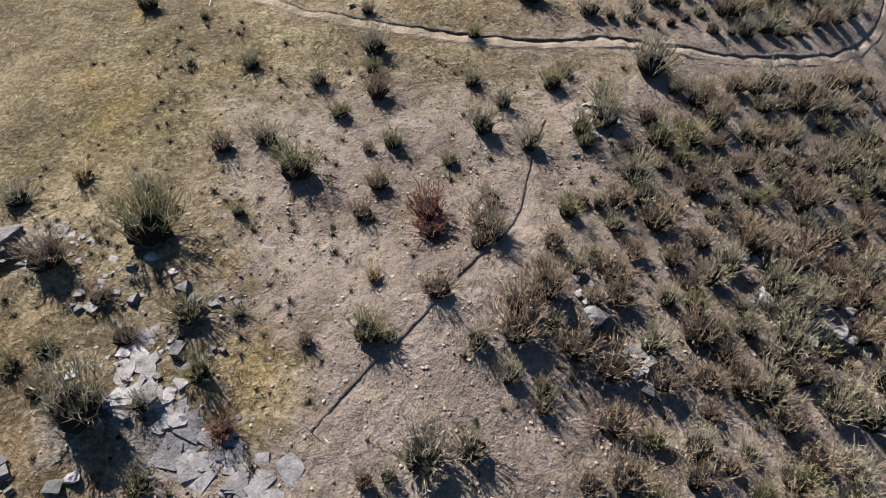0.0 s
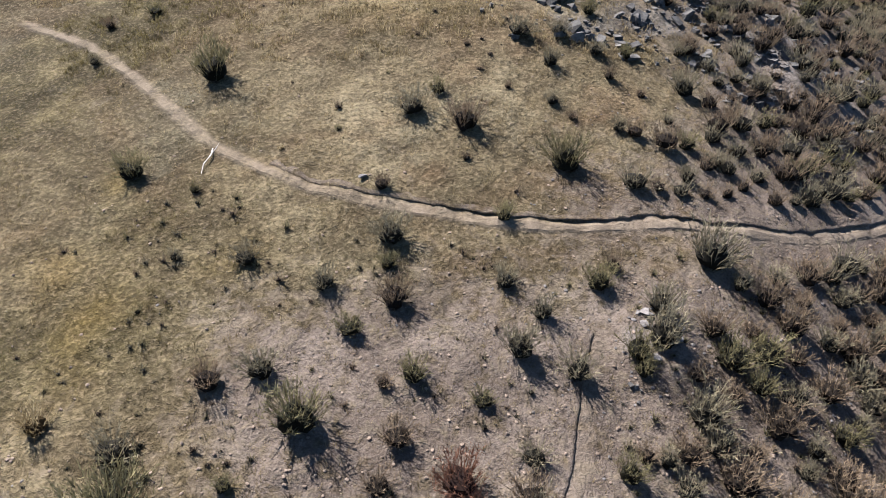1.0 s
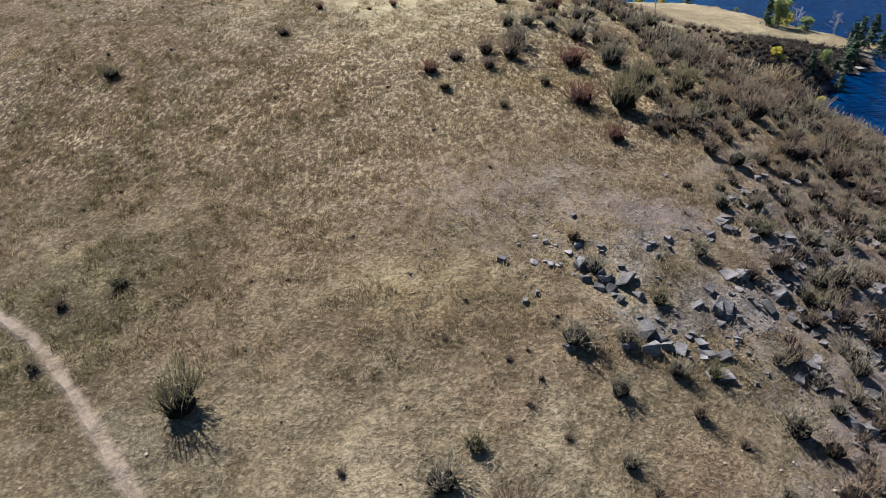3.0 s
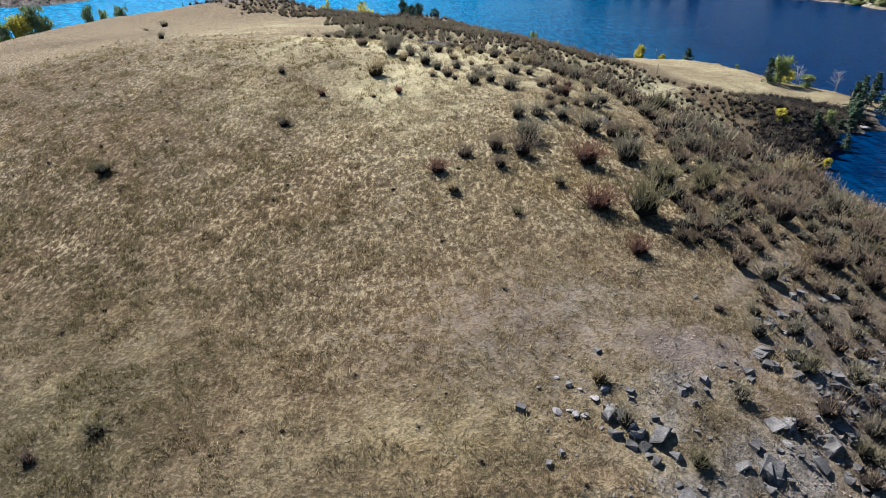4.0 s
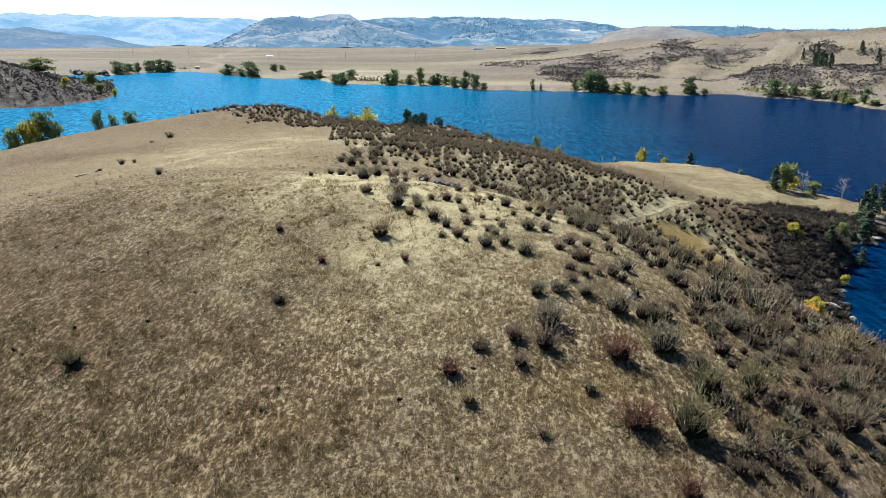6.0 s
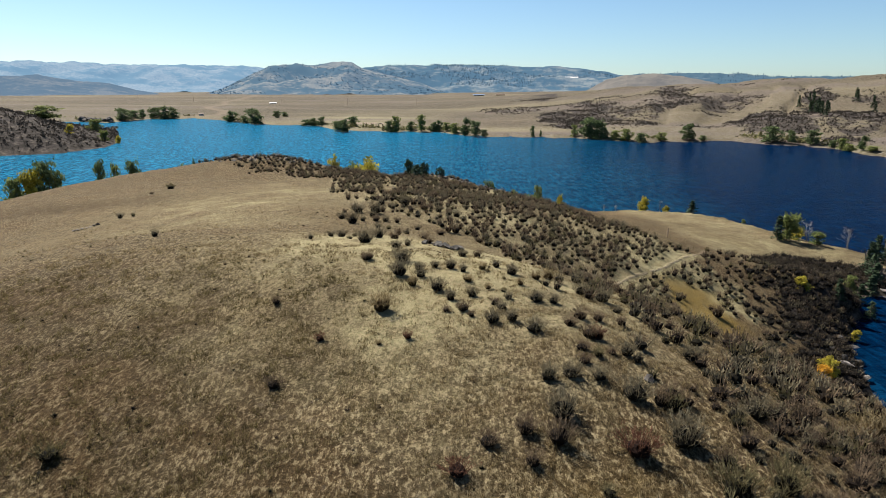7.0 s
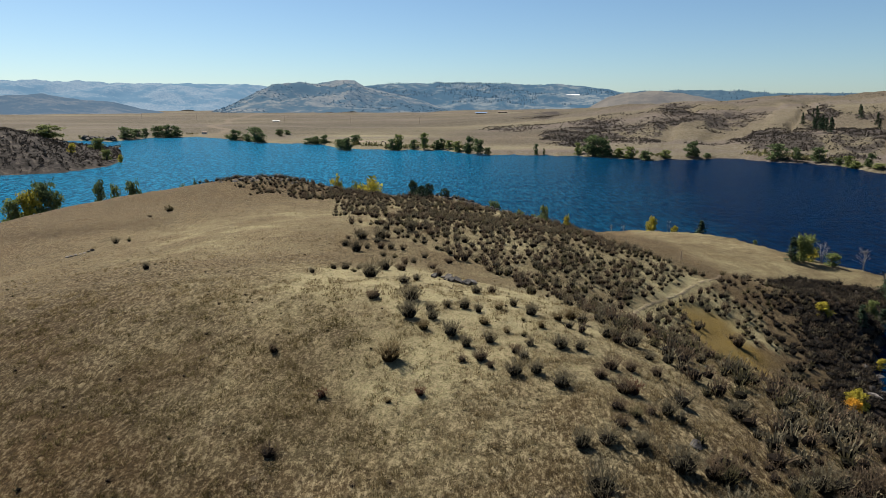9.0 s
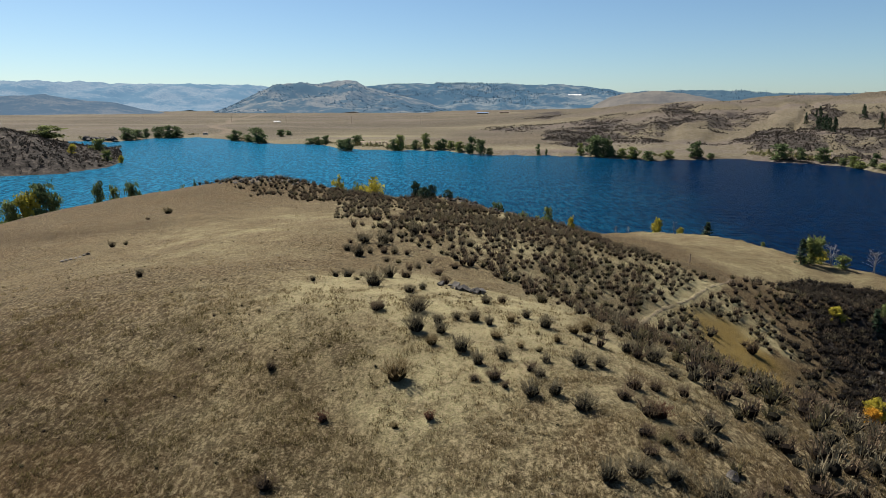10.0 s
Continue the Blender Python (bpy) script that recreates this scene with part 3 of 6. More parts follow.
def pale_cover(x, y):
    """Bleached grass along the crest and on the spit."""
    crest = 1.5 * np.exp(-((x + 5) / 13) ** 2 - ((y - 63) / 17) ** 2)
    spit = 0.55 * smooth(36, 44, x) * smooth(112, 128, y)
    back = 0.65 * np.exp(-((x + 26) / 30) ** 2 - ((y - 112) / 40) ** 2)
    ridge = np.maximum(0.7 * ragged_inside(x, y, BRUSH_RIDGE), 0.95 * np.exp(-((x - 5) / 9) ** 2 - ((y - 72) / 22) ** 2))
    hill = 0.06 * np.exp(-((x - 1) / 9) ** 2 - ((y - 34) / 14) ** 2)
    return np.clip(np.maximum.reduce((0.85 * crest, 0.8 * spit, back, hill, ridge)) * (1 + 0.35 * fractal(x, y, 5, 3, 94)), 0, 1)


def green_cover(x, y):
    """Patches where the grass has kept some green."""
    m = np.zeros(x.shape)
    for cx, cy, rx, ry, k in ((-9, 16.5, 3.2, 4.0, 0.95), (-4.1, 11.0, 0.7, 1.2, 0.9), (-3.5, 8.0, 0.9, 1.2, 0.7), (-9.2, 20.5, 0.8, 1.2, 0.9), (-10, 30, 6, 5, 0.25), (-70, 128, 22, 4, 0.9), (-18, 50, 12, 12, 0.3), (42, 118, 9, 5, 0.5)):
        m = np.maximum(m, k * np.exp(-((x - cx) / rx) ** 2 - ((y - cy) / ry) ** 2))
    # olive grass in the west, its colour also darkened for lens fall-off
    west = 0.8 * smooth(-1, -15, x + 3 * fractal(x, y, 12, 2, 93)) * smooth(12, 22, y) * smooth(68, 52, y)
    m = np.maximum(m, west)
    return np.clip(m * (1.1 + 0.8 * fractal(x, y, 3, 3, 91)) + 0.25 * smooth(0.3, 0.9, fractal(x, y, 8, 3, 92)), 0, 1)


def gold_cover(x, y):
    """Golden-yellow dry herbs."""
    m = np.zeros(x.shape)
    for cx, cy, rx, ry, k in ((26.3, 96, 3.4, 6.5, 2.6), (-9.2, 20.6, 0.5, 1.0, 0.3), (-8.2, 15.7, 0.8, 1.4, 0.3), (-4.1, 11.2, 0.7, 1.1, 0.3), (-3.5, 8.1, 0.8, 1.1, 0.22), (-9.6, 17.6, 1.0, 1.2, 0.22), (-5.6, 17.4, 0.9, 1.0, 0.15), (2.6, 41, 2.5, 1.6, 0.2), (-2.2, 29, 2.2, 1.2, 0.18)):
        m = np.maximum(m, k * np.exp(-((x - cx) / rx) ** 2 - ((y - cy) / ry) ** 2))
    return np.clip(m * (1.0 + 0.8 * fractal(x, y, 1.6, 3, 98)), 0, 1)


def coarse_cover(x, y):
    """The upper slope, where the grass stands in rust-brown tussocks."""
    return (0.8 + 0.2 * smooth(50, 45, y)) * smooth(27, 42, y + 3 * fractal(x, y, 6, 2, 99)) * (1 - 0.5 * smooth(4, 10, x - 0.1 * y))


def build_ground():
    centre = (0.0, -4.0)
    radii = np.concatenate((np.geomspace(0.6, 8.5, 26)[:-1], np.geomspace(8.5, 52, 290)[:-1], np.geomspace(52, 330, 160)[:-1], np.geomspace(330, 4900, 120)))
    turns = np.radians(np.concatenate((np.linspace(-44, 44, 440), np.linspace(44, 316, 60)[1:-1])))
    r, a = np.meshgrid(radii, turns, indexing="ij")
    x, y = (centre[0] + r * np.sin(a)).ravel(), (centre[1] + r * np.cos(a)).ravel()
    z = height(x, y)
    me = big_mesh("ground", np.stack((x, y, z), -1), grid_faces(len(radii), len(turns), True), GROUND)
    close = np.hypot(x, y) < 250
    attribute(me, "trail", np.where(close, paths(x, y)[0], roads(x, y)))
    attribute(me, "soil", np.where(close, soil_cover(x, y), far_soil(x, y)))
    attribute(me, "green", np.where(close, green_cover(x, y), 0.8 + 0.5 * fractal(x * 0.4, y, 90, 3, 95)))
    attribute(me, "coarse", np.where(close, coarse_cover(x, y), 0))
    attribute(me, "gold", np.where(close, gold_cover(x, y), 0))
    attribute(me, "pale", np.where(close, pale_cover(x, y), np.maximum(0.28 + 0.4 * fractal(x * 0.22, y, 70, 3, 96), 0.9 * smooth(2.6, 1.4, z) * (np.hypot(x - CREST[0], y - CREST[1]) < 900) * (x > -330))))
    # below the cove thicket the ground is painted dark for its shade
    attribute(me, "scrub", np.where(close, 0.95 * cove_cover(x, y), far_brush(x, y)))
    attribute(me, "stone", np.where(close, steepness(x, y), np.maximum(0.6, far_stone(x, y, z))))
    tagged(new("ground", me), "dry grass hillside with trodden paths above a lake", "ground", kind="structure")


# brush in the hollows across the lake: bearing, distance, half widths of both, how dense
HOLLOWS = ((9.5, 664, 1.7, 100, 1.0), (11.9, 708, 2.4, 105, 1.0), (15.9, 706, 1.4, 110, 0.8), (17.9, 836, 1.2, 135, 0.9), (21.5, 790, 2.4, 55, 0.6), (25.9, 593, 3.2, 92, 1.0),
           (27.7, 736, 1.0, 150, 0.9), (30.5, 591, 2.4, 95, 1.0), (7.3, 1180, 1.8, 130, 0.8), (5.5, 825, 2.6, 60, 0.5), (13.7, 663, 1.3, 90, 0.5), (30.8, 765, 1.0, 60, 0.5))


def far_brush(x, y):
    """Dark brush on the far slopes, 0 to 1."""
    dx, dy = x - CREST[0], y - CREST[1]
    r, az = np.hypot(dx, dy), np.degrees(np.arctan2(dx, dy))
    d = r - by_bearing(az, SHORE)
    ragged = 0.42 * fractal(x, y, 60, 4, 101, 0.65)
    m = np.zeros(x.shape)
    for az0, r0, daz, dr, k in HOLLOWS:
        m = np.maximum(m, k * smooth(1.40, 0.85, np.hypot((az - az0) / daz, (r - r0) / dr) + ragged))
    m = np.maximum(m, 0.45 * smooth(0.45, 0.9, fractal(x, y, 45, 3, 102)) * smooth(5, 12, az) * (d > 70))
    m = m * (0.45 + 0.55 * smooth(-0.45, 0.15, fractal(x, y, 22, 3, 103)))
    point = ((az < -25.5) & (az > -60) & (r < 620)) * 0.9
    return np.maximum(m, point)


def far_soil(x, y):
    return np.clip(0.32 + 0.4 * fractal(x * 0.2, y, 60, 3, 97), 0, 1)


def far_stone(x, y, z):
    shore = np.exp(-((z - 0.6) / 0.7) ** 2)
    return np.clip(0.75 * shore * (x < -60), 0, 1)


build_ground()
size = 5000.0
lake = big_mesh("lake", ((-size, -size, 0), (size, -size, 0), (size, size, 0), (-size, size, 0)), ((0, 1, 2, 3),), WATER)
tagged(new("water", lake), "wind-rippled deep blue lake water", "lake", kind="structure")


def backdrop(name, label, bearings, crest, distance, span, base, bumps, material, seed, rows=44, columns=320):
    """A range of hills: bearings and the elevation of its skyline in degrees, seen from the crest."""
    az = np.linspace(bearings[0], bearings[-1], columns)
    el = np.interp(az, bearings, crest)
    s = np.linspace(0, 1.25, rows)
    sg, ag = np.meshgrid(s, az, indexing="ij")
    top = 32.3 + distance * np.tan(np.radians(np.broadcast_to(el, sg.shape)))
    r = distance - span + span * sg
    x, y = CREST[0] + r * np.sin(np.radians(ag)), CREST[1] + r * np.cos(np.radians(ag))
    rib = 1 - np.abs(fractal(x, y, span * 0.34, 4, seed))
    shape = np.sin(np.clip(sg, 0, 1) * np.pi / 2) ** 1.25 * (1 - 0.5 * smooth(1.0, 1.25, sg))
    z = base + (top - base) * shape * (1 - bumps * (1 - rib) * (1 - np.clip(sg, 0, 1) ** 3) ) + (top - base) * 0.045 * fractal(x, y, span * 0.09, 4, seed + 5)
    me = big_mesh(name, np.stack((x, y, z), -1).reshape(-1, 3), grid_faces(rows, columns, False), material)
    tagged(new(name, me), label, "hills", kind="structure")
    return np.stack((x, y, z), -1)


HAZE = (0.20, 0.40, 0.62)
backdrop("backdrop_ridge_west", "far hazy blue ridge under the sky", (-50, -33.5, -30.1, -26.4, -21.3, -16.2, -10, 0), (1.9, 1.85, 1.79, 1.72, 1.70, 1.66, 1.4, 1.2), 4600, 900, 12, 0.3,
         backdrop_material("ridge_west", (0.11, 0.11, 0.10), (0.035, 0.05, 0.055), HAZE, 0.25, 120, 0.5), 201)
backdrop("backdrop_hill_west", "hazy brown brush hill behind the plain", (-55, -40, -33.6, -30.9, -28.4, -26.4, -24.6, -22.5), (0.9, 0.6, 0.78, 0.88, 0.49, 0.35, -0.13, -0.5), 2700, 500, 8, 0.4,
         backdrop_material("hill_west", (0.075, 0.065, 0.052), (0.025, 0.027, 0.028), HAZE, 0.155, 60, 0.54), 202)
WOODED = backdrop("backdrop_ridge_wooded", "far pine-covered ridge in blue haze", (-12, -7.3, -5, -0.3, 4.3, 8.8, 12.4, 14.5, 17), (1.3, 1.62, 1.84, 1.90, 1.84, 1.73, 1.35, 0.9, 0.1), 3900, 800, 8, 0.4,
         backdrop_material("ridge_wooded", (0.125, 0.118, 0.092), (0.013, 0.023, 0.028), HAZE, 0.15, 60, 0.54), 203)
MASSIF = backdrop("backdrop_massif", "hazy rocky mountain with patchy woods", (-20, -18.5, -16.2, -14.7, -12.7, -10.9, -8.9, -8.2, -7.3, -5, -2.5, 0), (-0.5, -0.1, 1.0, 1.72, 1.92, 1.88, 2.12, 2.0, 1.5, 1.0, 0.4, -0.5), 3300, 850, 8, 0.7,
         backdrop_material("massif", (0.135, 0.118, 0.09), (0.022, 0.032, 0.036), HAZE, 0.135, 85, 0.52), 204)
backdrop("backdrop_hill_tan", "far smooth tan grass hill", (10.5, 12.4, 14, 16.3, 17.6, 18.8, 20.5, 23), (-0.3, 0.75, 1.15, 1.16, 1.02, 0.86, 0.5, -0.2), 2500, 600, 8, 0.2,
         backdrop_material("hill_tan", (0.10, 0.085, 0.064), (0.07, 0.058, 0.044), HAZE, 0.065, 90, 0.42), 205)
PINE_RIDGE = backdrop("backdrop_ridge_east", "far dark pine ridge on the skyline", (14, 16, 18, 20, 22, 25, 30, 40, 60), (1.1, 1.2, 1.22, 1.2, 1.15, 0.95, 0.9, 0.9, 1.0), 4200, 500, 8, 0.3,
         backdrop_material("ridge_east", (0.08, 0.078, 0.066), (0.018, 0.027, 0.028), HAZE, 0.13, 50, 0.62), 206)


# ---- plants ----
rng = np.random.default_rng(7)


def part(name, me, parent, label=""):
    ob = new(name, me)
    ob.parent = parent
    return tagged(ob, label)


def place(x, y, sink=0.03):
    return float(height(np.array([x]), np.array([y]))[0]) - sink


def join(*pieces):
    v, f, k, n = [], [], [], 0
    for pv, pf, pk in pieces:
        v.append(pv), f.append(pf + n), k.append(pk)
        n += len(pv)
    return np.concatenate(v), np.concatenate(f), np.concatenate(k)


def core(seed, tall, cuts=1, wide=0.25):
    """The dense twigs inside a shrub as one lump, shade painted in near black."""
    g = np.random.default_rng(seed)
    bm = bmesh.new()
    bmesh.ops.create_icosphere(bm, subdivisions=cuts, radius=1.0)
    v = np.array([p.co for p in bm.verts]) * g.uniform(0.7, 1.2, (len(bm.verts), 1))
    f = np.array([[p.index for p in q.verts] for q in bm.faces])
    bm.free()
    v = v * np.array((wide, wide, tall * wide * 1.2)) + np.array((0, 0, tall * 0.28))
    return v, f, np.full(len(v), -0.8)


def broom(stems, twigs, tall, thin, seed):
    """Upright stems that fan out from one foot, with short twigs towards their ends."""
    g = np.random.default_rng(seed)
    turn, out = g.uniform(0, 2 * np.pi, stems), np.sqrt(g.uniform(0, 1, stems))
    lobes = 1 + 0.24 * np.sin(turn * 2 + seed) + 0.18 * np.sin(turn * 5 + seed * 2)
    ring = np.stack((np.cos(turn), np.sin(turn)), -1)
    fan = turn + g.normal(0, 0.25, stems)
    root = np.c_[ring * (out * 0.13)[:, None], np.full(stems, -0.03)]
    high = tall * g.uniform(0.6, 1.08, stems) * (1 - 0.34 * out ** 2) * lobes ** 0.5
    tip = np.c_[np.stack((np.cos(fan), np.sin(fan)), -1) * (out * 0.47 * lobes * g.uniform(0.75, 1.1, stems))[:, None], high]
    mid = root + (tip - root) * np.array((0.40, 0.40, 0.5))
    side = np.cross(tip - root, g.normal(0, 1, (stems, 3)))
    side *= thin / np.linalg.norm(side, axis=1)[:, None]
    v = np.stack((root, mid - side, mid + side, tip), 1).reshape(-1, 3)
    k = np.arange(stems)[:, None] * 4
    f = np.concatenate((k + np.array([[0, 2, 1]]), k + np.array([[1, 2, 3]])), 0)
    own = g.integers(0, stems, twigs)
    at = g.uniform(0.30, 0.98, twigs)[:, None]
    start = mid[own] + (tip[own] - mid[own]) * at
    start = np.where(at < 0.4, root[own] + (mid[own] - root[own]) * (0.5 + at), start)
    way = tip[own] - root[own]
    way = way / np.linalg.norm(way, axis=1)[:, None] + g.normal(0, 0.6, (twigs, 3)) + np.array((0, 0, 0.3))
    way /= np.linalg.norm(way, axis=1)[:, None]
    across = np.cross(way, g.normal(0, 1, (twigs, 3)))
    across *= thin * 1.1 / np.linalg.norm(across, axis=1)[:, None]
    w = np.stack((start - across, start + across, start + way * tall * g.uniform(0.07, 0.22, twigs)[:, None]), 1).reshape(-1, 3)
    v, f = np.concatenate((v, w)), np.concatenate((f, np.arange(twigs * 3).reshape(-1, 3) + len(v)))
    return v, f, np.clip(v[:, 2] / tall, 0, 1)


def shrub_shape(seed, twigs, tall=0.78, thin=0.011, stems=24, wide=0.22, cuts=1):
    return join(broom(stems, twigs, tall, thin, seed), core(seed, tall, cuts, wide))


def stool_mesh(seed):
    """The woody foot of a shrub, lumpy and low, coloured dark as shade."""
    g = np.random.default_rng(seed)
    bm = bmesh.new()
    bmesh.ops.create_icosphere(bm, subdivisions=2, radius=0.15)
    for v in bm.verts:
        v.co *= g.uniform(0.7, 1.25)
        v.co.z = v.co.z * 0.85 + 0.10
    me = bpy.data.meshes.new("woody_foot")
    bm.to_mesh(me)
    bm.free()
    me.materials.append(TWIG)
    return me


def shape_mesh(name, shape, material):
    v, f, k = shape
    me = big_mesh(name, v, f, material, False)
    attribute(me, "tip", k)
    return me


KINDS = {"s": ("sagebrush", "grey-green sagebrush with feathery upright stems in dry grass", SAGE),
         "o": ("olive_shrub", "olive-green bushy shrub with dark base on dry ground", OLIVE),
         "u": ("umber_shrub", "brown dried rabbitbrush with bare twigs on dry ground", UMBER),
         "r": ("rust_shrub", "rust-red dried shrub standing in straw grass", RUST),
         "t": ("straw_clump", "pale straw-coloured clump of tall dry grass", STRAW)}
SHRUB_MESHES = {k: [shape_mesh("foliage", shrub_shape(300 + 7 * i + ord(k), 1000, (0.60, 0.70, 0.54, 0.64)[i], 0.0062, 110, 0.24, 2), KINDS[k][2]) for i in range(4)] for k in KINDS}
FOOT_MESHES = [stool_mesh(900 + i) for i in range(4)]


def shrub(x, y, wide, kind):
    name, label, _ = KINDS[kind]
    i = int(rng.integers(4))
    ob = new(name)
    tagged(ob, label, "shrub", "shrubs on the hillside")
    part("woody_foot", FOOT_MESHES[i], ob, "woody foot coloured dark as in shade")
    part("foliage", SHRUB_MESHES[kind][i], ob)
    tall = wide * rng.uniform(0.85, 1.15)
    ob.matrix_basis = pose(x, y, place(x, y), rng.normal(0, 4), rng.normal(0, 4), rng.uniform(0, 360)) @ Matrix.Diagonal((wide, wide, tall, 1))
    return ob


# shrubs that stand apart: x, y, width
SAGE_SHRUBS_NEAR = (
    (-0.9, 6.4, 0.45), (-0.3, 6.7, 1.22), (0.5, 6.9, 0.88), (-6.1, 7.1, 1.49), (-5.2, 7.4, 0.58), (-1, 8.9, 0.49), (0.7, 8.9, 0.71), (-4, 9.5, 0.44),
    (2.2, 9.5, 0.63), (1.1, 11.6, 0.77), (-9.6, 12.6, 0.94), (-6.7, 12.7, 1.01), (1.1, 12.9, 0.72), (3.7, 13, 0.57), (-4.3, 14.5, 0.89), (2.2, 14.8, 0.84),
    (1, 15.2, 0.9), (1.6, 16.2, 0.67), (4.3, 16.5, 0.95), (-3.3, 16.8, 0.72), (0.8, 17.1, 0.75), (-5.2, 17.5, 0.73), (-6.9, 17.6, 0.38), (5.9, 18.1, 1.45),
    (-1.9, 18.3, 1.03), (6, 20.9, 0.58), (7, 21.7, 0.73), (4.4, 22.7, 0.56), (-1.5, 23.1, 1.12), (6, 23.3, 0.44),
)
SAGE_SHRUBS_MIDDLE = (
    (2.6, 23.7, 0.56), (6.9, 25, 0.97), (2.7, 25.5, 0.67), (9.7, 25.9, 0.93), (4.2, 26.1, 0.63), (1.8, 26.9, 1.13), (3.1, 26.9, 0.77), (-12.4, 27, 0.5),
    (7.2, 27, 0.65), (9.3, 29.1, 0.8), (2.7, 29.4, 0.66), (6.1, 30.6, 0.8), (12, 31.7, 0.92), (9.9, 31.8, 1.06), (9, 33.8, 0.92), (5.9, 44, 1.83),
    (15.8, 44.5, 1.66), (1.7, 44.9, 1.57), (4.7, 46.4, 1.4), (9.7, 46.9, 1.43), (1.4, 47.1, 0.97), (3.5, 47.2, 0.92), (2.4, 47.3, 1.08), (5.2, 49.7, 0.87),
    (1.3, 51, 1.1), (8.5, 51.3, 1.11), (0.4, 51.9, 0.79), (-0.5, 51.9, 0.94), (0, 53.5, 0.71), (-2.5, 54.6, 0.78),
)
SAGE_SHRUBS_FAR = (
    (2.8, 55.2, 0.76), (0.5, 55.3, 0.63), (1.9, 55.3, 1.06), (-1.4, 55.4, 0.75), (-3.2, 55.9, 1.01), (6.2, 55.9, 0.67), (-5.3, 57.7, 1.2), (-4.1, 57.7, 0.74),
    (5.9, 57.8, 1.27), (4.7, 58.1, 0.98), (-4.3, 58.9, 0.69), (-1.8, 59.3, 0.61), (-2.5, 59.7, 0.85), (1, 59.7, 1), (-3.4, 59.8, 0.57), (-5.4, 60.9, 1.31),
    (0.2, 61.2, 0.65), (-1.8, 63.8, 0.79), (-6.1, 65, 0.98), (-5.4, 66, 0.6), (-8.4, 67.1, 1.45), (-12.3, 68.1, 0.5), (-11.3, 70.3, 0.67), (-10.6, 71, 0.95),
    (-24.6, 71.1, 0.66), (-9.7, 71.4, 0.46), (-7.9, 71.6, 1.14), (-6.6, 83, 0.76), (-9.4, 84.6, 0.79), (-12.1, 86.7, 1.53),
)
SAGE_SHRUBS_LAST = (
    (-5.8, 86.7, 0.81), (-11.4, 88.8, 0.79), (-9.2, 89.4, 0.95), (-13.6, 89.7, 1.07), (-4.3, 91.3, 0.76), (-10.8, 91.7, 0.99), (-10.6, 93.6, 1.81), (-12.6, 93.8, 1.71),
    (-8, 96.1, 0.82), (-1.9, 98.1, 1.2), (-9.5, 98.6, 0.85), (-7.9, 100.4, 1.73), (-4, 100.4, 1.24), (-0.5, 108.8, 1.1), (-46.4, 109.8, 1.07), (-52.1, 140.7, 0.93),
)
OLIVE_SHRUBS_NEAR = (
    (-5, 6.1, 0.66), (-4.4, 8.1, 0.69), (1.9, 8.1, 0.55), (-8, 8.3, 0.65), (-7.5, 8.7, 0.65), (-1.4, 8.9, 0.87), (-4.9, 9.3, 0.99), (-6.2, 11.3, 1.58),
    (3.4, 11.5, 0.67), (-4.5, 12.1, 0.47), (2.9, 12.7, 0.69), (-3.4, 13.4, 1.25), (0.2, 14, 0.58), (-1.2, 14.5, 0.7), (3.6, 14.9, 0.62), (-2.6, 15.6, 0.74),
    (3, 17.2, 0.8), (-1.9, 17.5, 0.55), (0.9, 19.1, 0.59), (-7.1, 20, 0.41), (-9, 20.8, 0.99), (2.7, 21.1, 1.24), (6.3, 22.3, 0.73), (-3.6, 22.4, 0.25),
    (-0.8, 24, 0.64), (-7.8, 25.2, 1.45), (5.2, 26.2, 0.57), (4.3, 28.4, 0.68), (-11.2, 30, 0.74), (0.7, 38.8, 0.46),
)
OLIVE_SHRUBS_MIDDLE = (
    (5.5, 39.3, 1.76), (2.6, 41.1, 0.68), (6.8, 41.6, 1.62), (8.8, 42.3, 1.45), (-16.9, 43.8, 1.1), (3.8, 49, 0.59), (0.3, 56.4, 0.39), (0.5, 58.6, 0.28),
    (7.5, 59.3, 0.89), (-9.7, 69.2, 0.44), (-8.4, 84.4, 0.68), (-44.8, 110.1, 0.74), (-52.1, 140.1, 1.71),
)
UMBER_SHRUBS_NEAR = (
    (-1.3, 6.3, 0.5), (-7.2, 7.7, 0.62), (-6, 8.9, 0.72), (-2.6, 8.9, 0.47), (-6.7, 9.7, 0.65), (1.6, 9.7, 1.09), (-0.1, 9.9, 0.85), (-8, 10.5, 1.13),
    (0.8, 11.4, 0.64), (1, 11.9, 1.06), (-1.8, 12.2, 0.7), (-1.5, 13.1, 0.82), (-5.3, 14.2, 0.84), (-1.8, 14.3, 0.45), (-1.7, 16.4, 0.92), (-2.2, 20, 0.6),
    (0, 21.2, 0.31), (0, 22.5, 1.1), (8.7, 22.6, 0.95), (3.1, 23.1, 0.38), (8.1, 23.9, 0.67), (1.3, 24.3, 0.27), (5.4, 24.4, 0.38), (4.5, 25, 0.48),
    (0.5, 25.1, 0.25), (0.1, 26.4, 0.32), (-1.5, 27.1, 0.25), (-12.6, 29.2, 0.54), (7.4, 30, 0.76), (6.6, 37.9, 0.71),
)
